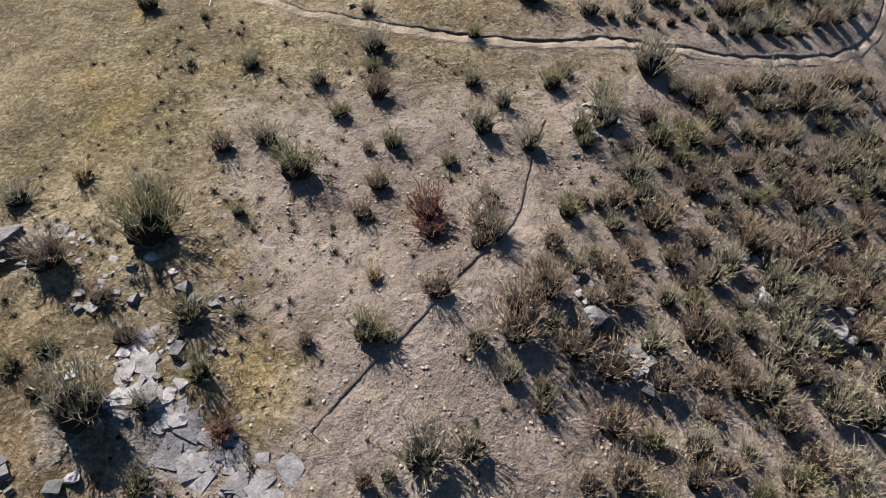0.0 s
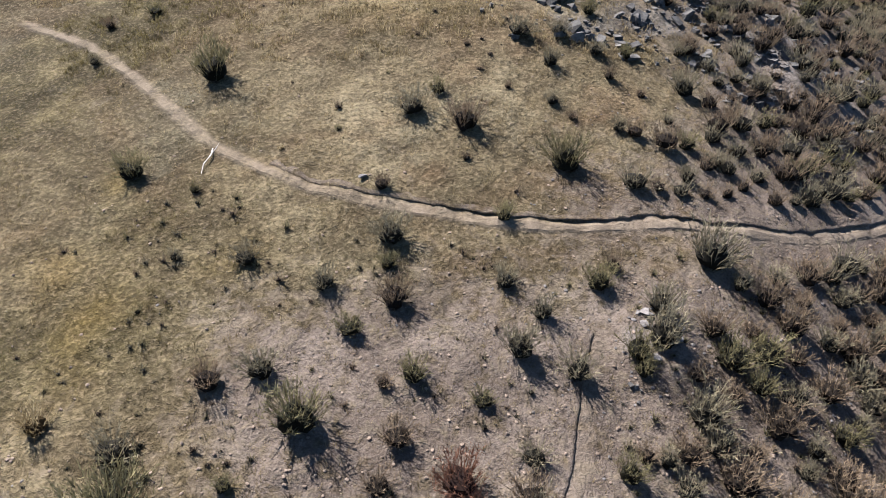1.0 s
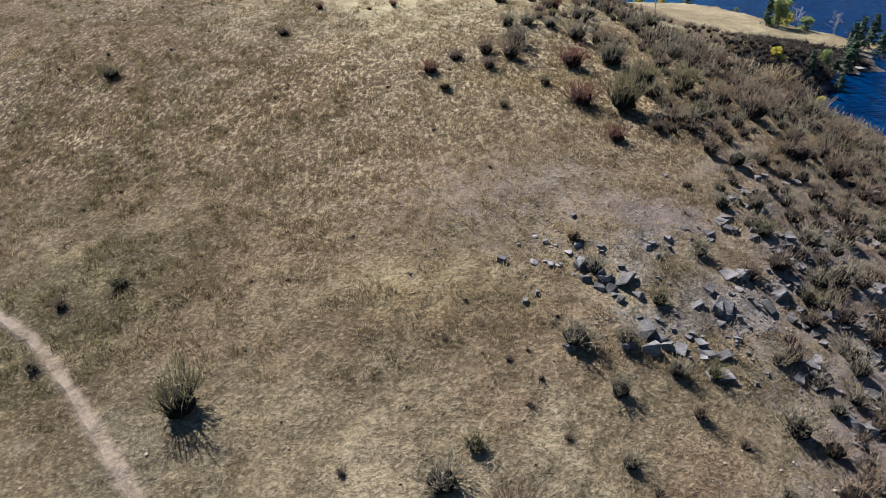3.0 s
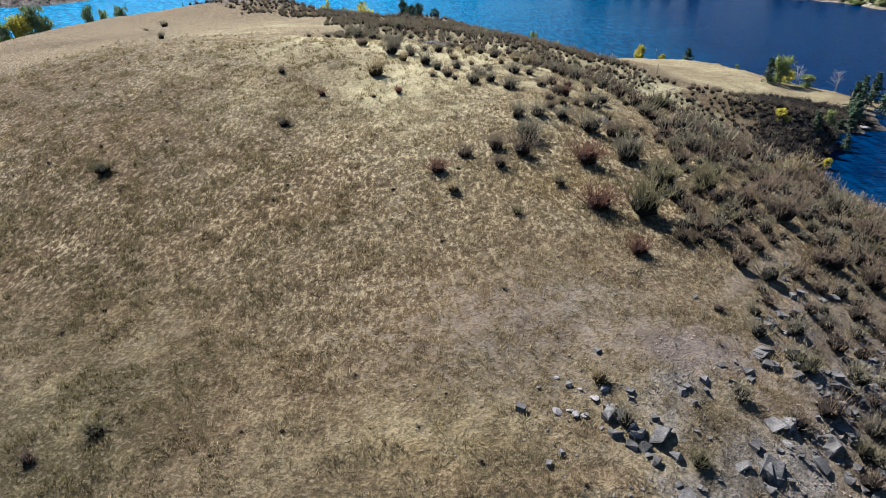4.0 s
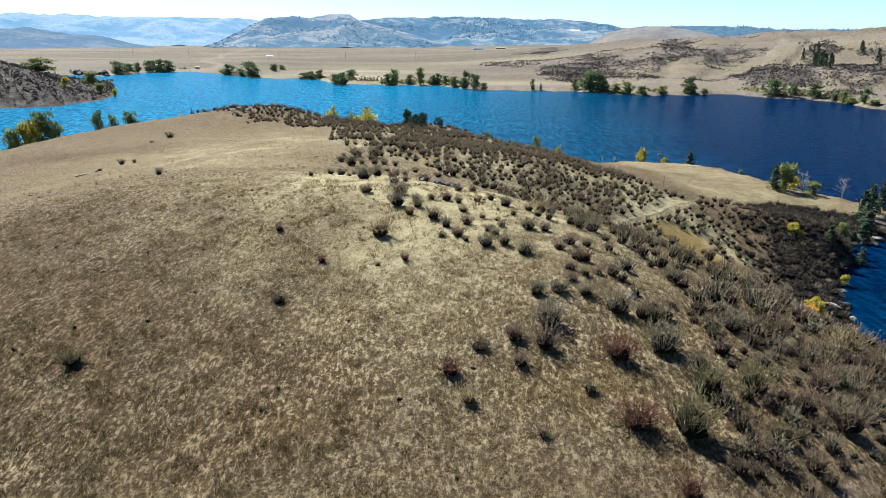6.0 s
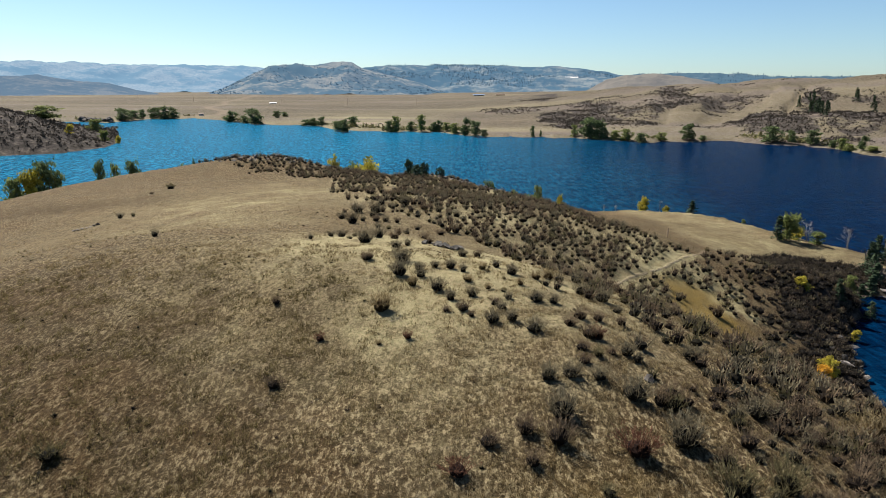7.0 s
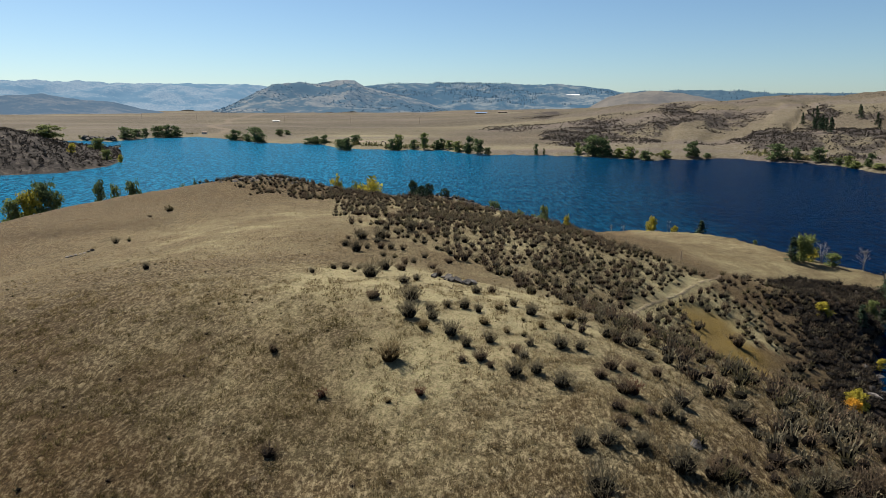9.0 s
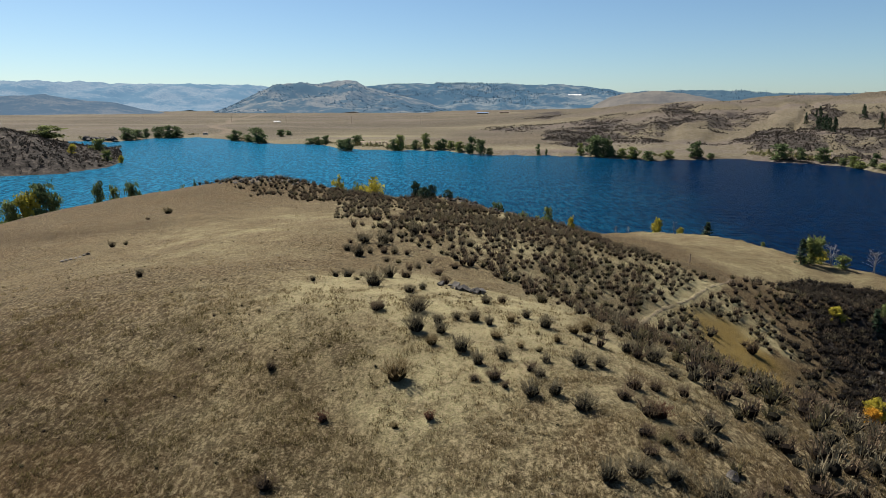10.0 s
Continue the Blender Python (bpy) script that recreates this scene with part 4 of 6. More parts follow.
UMBER_SHRUBS_MIDDLE = (
    (14, 38.1, 1.23), (9.2, 38.6, 1.04), (11.5, 40.9, 1.51), (10.3, 41.6, 1.26), (0.3, 42.3, 0.79), (-1.1, 43.3, 0.96), (1.3, 43.4, 1.11), (11.9, 43.5, 1.41),
    (0.2, 43.9, 1.03), (5.7, 46.3, 0.94), (16.1, 47.1, 1.57), (-9.6, 47.2, 0.8), (11.9, 47.5, 1.55), (3.1, 48.4, 0.78), (3.2, 49.5, 0.81), (4.5, 49.6, 0.61),
    (3.8, 51.1, 1.02), (6.3, 51.8, 0.71), (3.1, 52.2, 0.88), (-1.5, 52.4, 0.45), (-2.7, 53, 0.51), (-1.9, 53.2, 0.82), (3.8, 53.4, 0.92), (4.7, 53.5, 0.69),
    (5.9, 53.5, 0.62), (-0.3, 54.1, 0.6), (-11.2, 54.2, 0.55), (8.6, 57.9, 1.11), (-15.8, 60.5, 0.24), (-7.5, 60.7, 0.73),
)
UMBER_SHRUBS_FAR = (
    (-7.4, 60.9, 0.94), (-0.8, 64.6, 0.65), (5.2, 65.9, 0.86), (-4.1, 70.9, 0.75), (-6.9, 73.3, 0.99), (-4.8, 79.3, 0.89), (-7.1, 79.8, 0.72), (-3.5, 86, 1),
    (-10.1, 89.2, 0.95), (-8, 89.2, 0.74), (-14, 93.9, 0.69), (-10, 94.9, 0.86), (28, 96.2, 1.81), (-2.8, 99.4, 1.1), (-5.7, 100.2, 1.54), (-52.6, 133.6, 0.79),
)
STRAW_SHRUBS = (
    (-1.4, 10.3, 0.49), (-8.4, 13.3, 0.75), (-5.1, 21.6, 0.25), (2.3, 30.8, 0.63), (-1.6, 40.4, 0.7), (15.9, 49.1, 1.96), (-5.6, 49.9, 0.38), (-5.8, 53, 1.27),
    (-4.5, 56.4, 0.72), (-0.5, 56.7, 0.52), (-1.6, 57.5, 0.8), (1.3, 57.8, 0.54), (2.4, 59.4, 0.71), (-0.7, 60, 0.63), (3.3, 60.8, 0.9),
)
RUST_SHRUBS = (
    (-3.8, 7.1, 0.59), (-0.2, 11.7, 0.93), (-0.3, 12.2, 1.06), (4.8, 36.8, 0.96), (3.8, 39.5, 1.56), (-2.2, 41.8, 1.05), (4, 43.1, 1.46), (-4.4, 50.3, 0.51),
    (-8.3, 50.5, 0.57), (4.2, 51.1, 0.77),
)
SHRUBS = (("s", SAGE_SHRUBS_NEAR), ("s", SAGE_SHRUBS_MIDDLE), ("s", SAGE_SHRUBS_FAR), ("s", SAGE_SHRUBS_LAST), ("o", OLIVE_SHRUBS_NEAR), ("o", OLIVE_SHRUBS_MIDDLE), ("u", UMBER_SHRUBS_NEAR), ("u", UMBER_SHRUBS_MIDDLE), ("u", UMBER_SHRUBS_FAR), ("t", STRAW_SHRUBS), ("r", RUST_SHRUBS))
taken = []
for kind, rows in SHRUBS:
    for x, y, wide in rows:
        shrub(x, y, wide * 1.2, kind)
        taken.append((x, y, wide))
taken = np.array(taken)


def brush_density(x, y):
    """Shrubs to the square metre."""
    d = np.zeros(x.shape)
    near = (1 - 0.6 * steepness(x, y)) * smooth(1.0, 4.5, x - 0.16 * (y - 8) + 1.2 * fractal(x, y, 4, 2, 121)) * (y < 21)
    d = np.maximum(d, 2.1 * near)
    middle = smooth(5.0, 10.0, x - 0.04 * (y - 20) + 1.5 * fractal(x, y, 5, 2, 122)) * (y >= 20) * (y < 48)
    d = np.maximum(d, 1.35 * middle * (1 - 0.75 * steepness(x, y)))
    crest = smooth(2.0, 9.0, x + 1.5 * fractal(x, y, 6, 2, 123) - 2 + 0.10 * (y - 46)) * (y >= 46) * (y < 92) * smooth(-2, 6, 46 - x)
    d = np.maximum(d, 0.85 * crest * smooth(95, 78, y))
    # strips of open grass run across the brush of the ridge
    strips = np.maximum(np.exp(-((x + 12) / 3.2) ** 2 - ((y - 131) / 10) ** 2), np.exp(-((y - 111) / 3.2) ** 2) * smooth(2, -4, x))
    d = np.maximum(d, 0.8 * ragged_inside(x, y, BRUSH_RIDGE) * (1 - 0.95 * strips))
    d = np.maximum(d, 0.55 * ragged_inside(x, y, BRUSH_KNOLL))
    d = np.maximum(d, 0.5 * ragged_inside(x, y, BRUSH_COVE))
    d = np.maximum(d, 0.10 * smooth(12, 8, y) * smooth(-12, -9, x))
    return d * (0.35 + 0.65 * smooth(-0.35, 0.25, fractal(x, y, 3.2, 3, 124))) * (1 - 0.95 * smooth(0.3, 0.7, gold_cover(x, y)))


def scatter(count, box, density, peak, gap):
    x, y = rng.uniform(box[0], box[1], count), rng.uniform(box[2], box[3], count)
    keep = rng.uniform(0, peak, count) < density(x, y)
    x, y = x[keep], y[keep]
    m = paths(x, y)[0] < 0.1
    x, y = x[m], y[m]
    z = height(x, y, False)
    x, y = x[z > 0.35], y[z > 0.35]
    if gap:
        m = (beside(x, y, MAIN_TRAIL)[0] > 0.95) & (beside(x, y, STEEP_TRAIL)[0] > 0.6) & (beside(x, y, SADDLE_TRAIL)[0] > 0.25) & (beside(x, y, GULLY_TRAIL)[0] > 1.0)
        x, y = x[m], y[m]
        cell, chosen = {}, []
        for i, (a, b) in enumerate(zip(x, y)):
            k = (int(a // gap), int(b // gap))
            close = any(math.hypot(a - x[j], b - y[j]) < gap for u in (-1, 0, 1) for w in (-1, 0, 1) for j in cell.get((k[0] + u, k[1] + w), ()))
            if not close:
                cell.setdefault(k, []).append(i), chosen.append(i)
        x, y = x[chosen], y[chosen]
    return x, y


def spread(name, label, category, shapes, x, y, sizes, material, stretch=0.15, sink=0.03):
    """Many small things as one mesh."""
    z = height(x, y) - sink
    turn, pick = rng.uniform(0, 2 * np.pi, len(x)), rng.integers(len(shapes), size=len(x))
    tall = sizes * rng.uniform(1 - stretch, 1 + stretch, len(x))
    vs, fs, ks, n = [], [], [], 0
    for i, (v, f, k) in enumerate(shapes):
        m = pick == i
        if not m.any():
            continue
        c, s = np.cos(turn[m])[:, None], np.sin(turn[m])[:, None]
        px = (v[None, :, 0] * c - v[None, :, 1] * s) * sizes[m][:, None] + x[m][:, None]
        py = (v[None, :, 0] * s + v[None, :, 1] * c) * sizes[m][:, None] + y[m][:, None]
        pz = v[None, :, 2] * tall[m][:, None] + z[m][:, None]
        vs.append(np.stack((px, py, pz), -1).reshape(-1, 3))
        fs.append((f[None] + (np.arange(m.sum()) * len(v))[:, None, None]).reshape(-1, 3) + n)
        ks.append(np.tile(k, m.sum()))
        n += m.sum() * len(v)
    if not vs:
        return
    me = shape_mesh(name, (np.concatenate(vs), np.concatenate(fs), np.concatenate(ks)), material)
    return tagged(new(name, me), label, category, kind="stuff")


def clear_of(x, y, space=0.5):
    d = np.full(x.shape, 1e9)
    for tx, ty, tw in taken:
        d = np.minimum(d, np.hypot(x - tx, y - ty) - tw * space)
    return d > 0


x, y = scatter(20000, (0, 26, 4, 48), brush_density, 2.7, 0.58)
m = clear_of(x, y)
x, y = x[m], y[m]
wide = rng.uniform(0.6, 1.45, len(x))
# the nearest of them are shrubs of their own, the rest is brush
alone = np.argsort(np.hypot(x - 5, y - 12))[:160]
kinds = rng.choice(list("sssuuuuo"), len(x))
for i in alone:
    shrub(x[i], y[i], wide[i], str(kinds[i]))
rest = np.ones(len(x), dtype=bool)
rest[alone] = False
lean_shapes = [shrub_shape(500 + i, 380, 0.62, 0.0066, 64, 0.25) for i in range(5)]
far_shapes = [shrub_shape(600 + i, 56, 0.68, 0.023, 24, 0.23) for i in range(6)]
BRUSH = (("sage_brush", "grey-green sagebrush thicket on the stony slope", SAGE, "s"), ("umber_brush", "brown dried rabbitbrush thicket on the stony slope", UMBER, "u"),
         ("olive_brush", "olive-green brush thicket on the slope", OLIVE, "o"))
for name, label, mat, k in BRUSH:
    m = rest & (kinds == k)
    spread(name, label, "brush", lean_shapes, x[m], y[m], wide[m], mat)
x, y = scatter(46000, (-64, 76, 46, 190), brush_density, 0.95, 0.72)
m = clear_of(x, y)
x, y = x[m], y[m]
wide, kinds = rng.uniform(0.7, 1.65, len(x)), rng.choice(list("ssuuuos"), len(x))
for name, label, mat, k in BRUSH:
    m = kinds == k
    spread("far_" + name, label.replace("stony slope", "ridge above the lake"), "brush", far_shapes, x[m], y[m], wide[m], mat)


# ---- grass ----
# low dark weeds in the open grass
x, y = scatter(3600, (-60, 16, 14, 100), lambda a, b: 0.5 * smooth(-0.2, 0.5, fractal(a, b, 6, 3, 125)) * smooth(6, -4, a - 0.1 * b) * np.clip(60 / (b + 20), 0.3, 1), 0.5, 0.5)
m = np.abs(x) < 0.7 * (y + 4)
x, y = x[m], y[m]
weeds = [shrub_shape(680 + i, 26, 0.5, 0.03, 14, 0.2) for i in range(4)]
pick = rng.uniform(0, 1, len(x)) < 0.5
for name, label, mat, m in (("brown_weeds", "low brown weed tufts in the dry grass", UMBER, pick), ("olive_weeds", "low olive weed tufts in the dry grass", OLIVE, ~pick)):
    spread(name, label, "weeds", weeds, x[m], y[m], 0.12 + 0.34 * rng.uniform(0, 1, m.sum()) ** 2.4, mat)


# small dry herbs on the bare soil of the near slope
x, y = scatter(2600, (-10, 7, 5, 20), lambda a, b: 0.25 + 0.75 * smooth(-0.2, 0.5, fractal(a, b, 2.4, 3, 126)), 1.0, 0.22)
m = clear_of(x, y, 0.4)
x, y = x[m], y[m]
pick = rng.integers(0, 3, len(x))
herbs = [shrub_shape(690 + i, 40, 0.6, 0.022, 22, 0.16) for i in range(4)]
for name, label, mat, m in (("brown_herbs", "small brown dried herbs on the stony soil", UMBER, pick == 0), ("sage_herbs", "small grey-green herbs on the stony soil", SAGE, pick == 1), ("olive_herbs", "small olive herbs on the stony soil", OLIVE, pick == 2)):
    spread(name, label, "weeds", herbs, x[m], y[m], 0.10 + 0.32 * rng.uniform(0, 1, m.sum()) ** 2, mat)


def tuft_shape(seed, count, width, tall=1.0):
    g = np.random.default_rng(seed)
    turn = g.uniform(0, 2 * np.pi, count)
    root = g.normal(0, 0.22, (count, 2))
    tip = root + np.stack((np.cos(turn), np.sin(turn)), -1) * g.uniform(0.15, 0.75, count)[:, None]
    side = np.stack((-np.sin(turn), np.cos(turn)), -1) * width
    z = tall * g.uniform(0.45, 1.0, count)
    v = np.stack((np.c_[root - side, np.zeros(count)], np.c_[root + side, np.zeros(count)], np.c_[tip, z]), 1).reshape(-1, 3)
    return v, np.arange(count * 3).reshape(-1, 3), np.tile((0.0, 0.0, 1.0), count)


def grass_density(x, y):
    far = np.hypot(x, y + 4)
    cover = 1 - 0.72 * soil_cover(x, y) - 0.6 * steepness(x, y)
    clump = 0.35 + 0.65 * smooth(-0.3, 0.4, fractal(x, y, 0.9, 2, 131))
    return np.clip(cover, 0.12, 1) * clump * np.clip(18 / far, 0, 1) ** 1.35


def sward_density(x, y):
    """Grass on the upper slope: thick in clumps half a metre across, thin on bare soil."""
    clump = smooth(-0.25, 0.35, fractal(x, y, 0.7, 3, 134))
    return clump * (1 - 0.7 * soil_cover(x, y)) * (1 - 0.8 * steepness(x, y)) * np.clip(44 / (y + 1), 0.4, 1) ** 1.3


tufts = [tuft_shape(700 + i, 7, 0.05) for i in range(6)]
thin_tufts = [tuft_shape(710 + i, 5, 0.055) for i in range(8)]
for shapes, count, box, low, high in ((tufts, 90000, (-20, 20, 4.5, 26), 0.05, 0.15), (thin_tufts, 210000, (-30, 20, 26, 66), 0.09, 0.24), (thin_tufts, 200000, (-95, 60, 66, 165), 0.14, 0.34)):
    density = grass_density if box[3] < 30 or box[2] > 60 else sward_density
    gx, gy = scatter(count, box, density, 1.0, 0)
    m = np.abs(gx) < 0.72 * (gy + 4) if box[3] < 30 else np.abs(gx + 2) < 0.68 * (gy - 10)
    gx, gy = gx[m], gy[m]
    sizes = rng.uniform(low, high, len(gx))
    green = rng.uniform(0, 1, len(gx)) < green_cover(gx, gy) * 1.2
    spread("dry_grass", "short straw-coloured dry grass covering the hillside", "grass", shapes, gx[~green], gy[~green], sizes[~green], STRAW, 0.4)
    spread("green_grass", "yellow-green grass patches on the hillside", "grass", shapes, gx[green], gy[green], sizes[green], GREEN_STRAW, 0.4)


# ---- stones ----
def stone_mesh(name, seed, material, flat=0.6, cuts=2):
    g = np.random.default_rng(seed)
    bm = bmesh.new()
    bmesh.ops.create_icosphere(bm, subdivisions=cuts, radius=0.5)
    planes = [(Vector(g.normal(0, 1, 3)).normalized(), g.uniform(0.20, 0.38)) for _ in range(8)]
    for v in bm.verts:
        for n, d in planes:
            over = v.co.dot(n) - d
            if over > 0:
                v.co -= n * over
        v.co.z *= flat
        v.co += Vector(g.normal(0, 0.012, 3))
    me = bpy.data.meshes.new(name)
    bm.to_mesh(me)
    bm.free()
    me.materials.append(material)
    return me


def block_mesh(name, seed, material, flat, bevel=0.04):
    """An angular broken block with uneven corners."""
    g = np.random.default_rng(seed)
    bm = bmesh.new()
    bmesh.ops.create_cube(bm, size=0.8)
    for v in bm.verts:
        v.co = Vector(g.uniform(0.25, 1.3, 3)) * v.co
        v.co.z *= flat
    if bevel:
        bmesh.ops.bevel(bm, geom=bm.edges[:], offset=bevel, segments=1, affect="EDGES")
        for v in bm.verts:
            v.co += Vector(g.normal(0, 0.012, 3))
    bmesh.ops.triangulate(bm, faces=bm.faces[:])
    me = bpy.data.meshes.new(name)
    bm.to_mesh(me)
    bm.free()
    me.materials.append(material)
    return me


def slab_mesh(name, seed, material):
    """A flat broken slab of bedrock one metre across."""
    g = np.random.default_rng(seed)
    bm = bmesh.new()
    n = int(g.integers(5, 8))
    a = np.sort(g.uniform(0, 2 * np.pi, n) * 0.35 + np.arange(n) * 2 * np.pi / n)
    r = g.uniform(0.34, 0.56, n)
    low = [bm.verts.new((math.cos(t) * k, math.sin(t) * k * 0.7, -0.15)) for t, k in zip(a, r)]
    high = [bm.verts.new((math.cos(t) * k * 0.93, math.sin(t) * k * 0.65, 0.04 + g.normal(0, 0.018))) for t, k in zip(a, r)]
    mid = bm.verts.new((0, 0, 0.06))
    for i in range(n):
        j = (i + 1) % n
        bm.faces.new((low[i], low[j], high[j], high[i]))
        bm.faces.new((high[i], high[j], mid))
    me = bpy.data.meshes.new(name)
    bm.to_mesh(me)
    bm.free()
    me.materials.append(material)
    return me


def as_shape(me):
    v = np.array([p.co for p in me.vertices])
    f = np.array([p.vertices for p in me.polygons])
    return v, f, np.zeros(len(v))


STONES = {"grey": [block_mesh("rock", 40 + i, ROCK, 0.5 + 0.18 * (i % 4)) for i in range(8)],
          "pale": [stone_mesh("rock", 60 + i, PALE_ROCK, 0.4 + 0.1 * (i % 3)) for i in range(4)],
          "dark": [stone_mesh("rock", 80 + i, DARK_ROCK, 0.6 + 0.1 * (i % 3)) for i in range(4)]}
STONE_LABELS = {"grey": "weathered grey angular rock half sunk in dry soil", "pale": "pale flat bedrock slab showing through the grass", "dark": "dark weathered boulder on the shore ridge"}


def rock(x, y, wide, tone, sink=0.25, turn=None, tilt=11):
    me = STONES[tone][int(rng.integers(len(STONES[tone])))]
    ob = tagged(new("rock", me), STONE_LABELS[tone], "rock", tone + " rocks")
    k = rng.uniform(0.75, 1.3, 3)
    ob.matrix_basis = pose(x, y, place(x, y, 0) + wide * (0.32 - sink), rng.normal(0, tilt), rng.normal(0, tilt), rng.uniform(0, 360) if turn is None else turn) @ Matrix.Diagonal((wide * k[0], wide * k[1], wide * k[2] * 0.8, 1))
    return ob


def rock_field(count, cx, cy, rx, ry, low, high, tone, sink=0.25):
    for _ in range(count):
        a, d = rng.uniform(0, 2 * np.pi), math.sqrt(rng.uniform(0, 1))
        rock(cx + rx * d * math.cos(a), cy + ry * d * math.sin(a), low + (high - low) * rng.uniform(0, 1) ** 1.5, tone, sink)


# pale slabs low on the slope, rubble below the crest, boulders on the knoll, the rib and the cove
SLABS = [slab_mesh("slab", 30 + i, PALE_ROCK) for i in range(6)]
def slab_band(count, line, half, low, high):
    """Flat broken bedrock that lies flush along a line."""
    for i in range(count):
        k = rng.uniform(0, len(line) - 1.001)
        (ax, ay), (bx, by) = line[int(k)], line[int(k) + 1]
        sx, sy = ax + (bx - ax) * (k % 1) + rng.normal(0, half), ay + (by - ay) * (k % 1) + rng.normal(0, half)
        wide = low + (high - low) * rng.uniform(0, 1) ** 2
        z, east, north = place(sx, sy, 0), place(sx + 0.2, sy, 0), place(sx, sy + 0.2, 0)
        ob = tagged(new("flat_rock", SLABS[i % 6]), "pale fractured bedrock slab flush with the dry slope", "rock", "bedrock slabs")
        lie = pose(sx, sy, z + 0.006, math.degrees(math.atan2(north - z, 0.2)) + rng.normal(0, 4), -math.degrees(math.atan2(east - z, 0.2)) + rng.normal(0, 4), 0)
        ob.matrix_basis = lie @ pose(0, 0, 0, 0, 0, rng.uniform(0, 360)) @ Matrix.Diagonal((wide, wide, wide * 0.8, 1))


slab_band(120, ((-6.0, 8.9), (-5.6, 8.4), (-5.0, 7.7), (-4.6, 7.2), (-4.2, 7.0), (-3.8, 6.6), (-3.2, 6.2), (-2.9, 5.9)), 0.27, 0.18, 0.85)
slab_band(28, ((-8.3, 11.8), (-7.7, 11.2), (-7.1, 10.7), (-6.5, 9.8)), 0.22, 0.10, 0.40)
rock(-9.3, 11.5, 0.75, "dark", 0.2)
rock(-9.9, 11.0, 0.6, "dark", 0.2)
# the dark tone of this rock stands for the deep shadow at it
rock(3.15, 9.95, 0.6, "dark", 0.1)
rock(-2.75, 20.35, 0.32, "pale", 0.1)
rock(1.45, 30.7, 0.30, "grey", 0.1)
rock_field(14, -2.7, 67.7, 1.0, 0.5, 0.25, 0.8, "grey", 0.1)
rock_field(6, -3.6, 69.4, 0.9, 0.3, 0.25, 0.6, "grey", 0.1)
rock(5.7, 47.9, 0.6, "dark", 0.1)
for k in range(7):
    rock(-48.9 + 0.18 * k, 103.0 + 0.62 * k, float(rng.uniform(0.4, 0.8)), "pale", 0.15)
rock_field(12, -5.6, 8.6, 1.5, 2.8, 0.12, 0.35, "pale")
rock_field(16, 3.2, 10.2, 1.1, 0.9, 0.08, 0.28, "pale", 0.15)
rock_field(12, 4.1, 15.6, 0.8, 1.1, 0.1, 0.35, "pale", 0.2)
rock_field(14, 8.2, 12.0, 1.6, 1.8, 0.15, 0.5, "pale", 0.15)
for lx, ly in ((2.6, 29.3), (3.4, 28.8), (3.6, 27.1), (7.1, 29.7), (9.1, 31.1), (8.0, 29.2), (9.3, 28.6), (10.4, 28.1), (8.1, 26.9), (9.7, 26.3), (10.4, 25.9), (5.1, 26.6), (8.5, 25.3), (7.3, 32.3), (15.5, 37.6), (6.0, 28.2), (11.8, 30.5)):
    # broken ledges of the outcrop
    rock_field(7, lx, ly, 0.75, 0.45, 0.12, 0.46, "grey", 0.22)
    rock(lx + 0.1, ly + 0.25, float(rng.uniform(0.4, 0.65)), "grey", 0.22)
rock_field(14, 7.5, 28.8, 5.5, 3.4, 0.07, 0.22, "grey", 0.2)
rock_field(8, 10.8, 32.8, 3.2, 4.8, 0.10, 0.40, "grey", 0.2)
for px, py, reach, deep in PITS:
    rock_field(6, px, py + 0.5 * reach, 0.9 * reach, 0.3 * reach, 0.12, 0.42, "grey", 0.15)
rock_field(10, 1.6, 30.4, 1.0, 0.9, 0.12, 0.4, "pale", 0.2)
pebble_shapes = [as_shape(stone_mesh("pebble", 95 + i, PALE_ROCK, 0.6, 1)) for i in range(4)]


def pebble_density(x, y):
    return np.clip(0.9 * steepness(x, y) + 0.28 * soil_cover(x, y) * (x > 0) + 0.05 * soil_cover(x, y), 0, 1) * np.clip(20 / np.hypot(x, y + 4), 0, 1) ** 1.5


px, py = scatter(26000, (-11, 22, 4.5, 48), pebble_density, 1.0, 0)
spread("pebbles", "loose pale stones strewn over the dry soil", "stones", pebble_shapes, px, py, rng.uniform(0.03, 0.13, len(px)), PALE_ROCK, 0.3, 0.0)
px, py = scatter(17000, (-11, 22, 4.5, 48), lambda a, b: np.clip(soil_cover(a, b), 0.12, 1) * np.clip(18 / np.hypot(a, b + 4), 0, 1) ** 1.5, 1.0, 0)
spread("earth_clods", "small dry clods of brown earth between the plants", "clods", pebble_shapes, px, py, rng.uniform(0.03, 0.12, len(px)), EARTH, 0.3, -0.01)
boulder_shapes = [as_shape(m) for m in STONES["dark"]]
for name, label, count, cx, cy, rx, ry, low, high, mat in (("knoll_boulders", "dark weathered boulders on the knoll above the lake", 60, -46, 178, 13, 5, 0.5, 2.0, DARK_ROCK),
                                                             ("ridge_boulders", "dark boulders along the rib of the ridge", 70, -3, 164.5, 10, 4, 0.5, 1.8, DARK_ROCK),
                                                             ("cove_boulders", "grey boulders along the foot of the cove", 60, 46.5, 98, 3.5, 9, 0.4, 1.5, ROCK),
                                                             ("point_boulders", "grey boulders below the pines of the cove", 40, 64, 121, 6, 6, 0.5, 1.6, ROCK)):
    a, d = rng.uniform(0, 2 * np.pi, count), np.sqrt(rng.uniform(0, 1, count))
    spread(name, label, "boulders", boulder_shapes, cx + rx * d * np.cos(a), cy + ry * d * np.sin(a), rng.uniform(low, high, count) , mat, 0.3, 0.0)
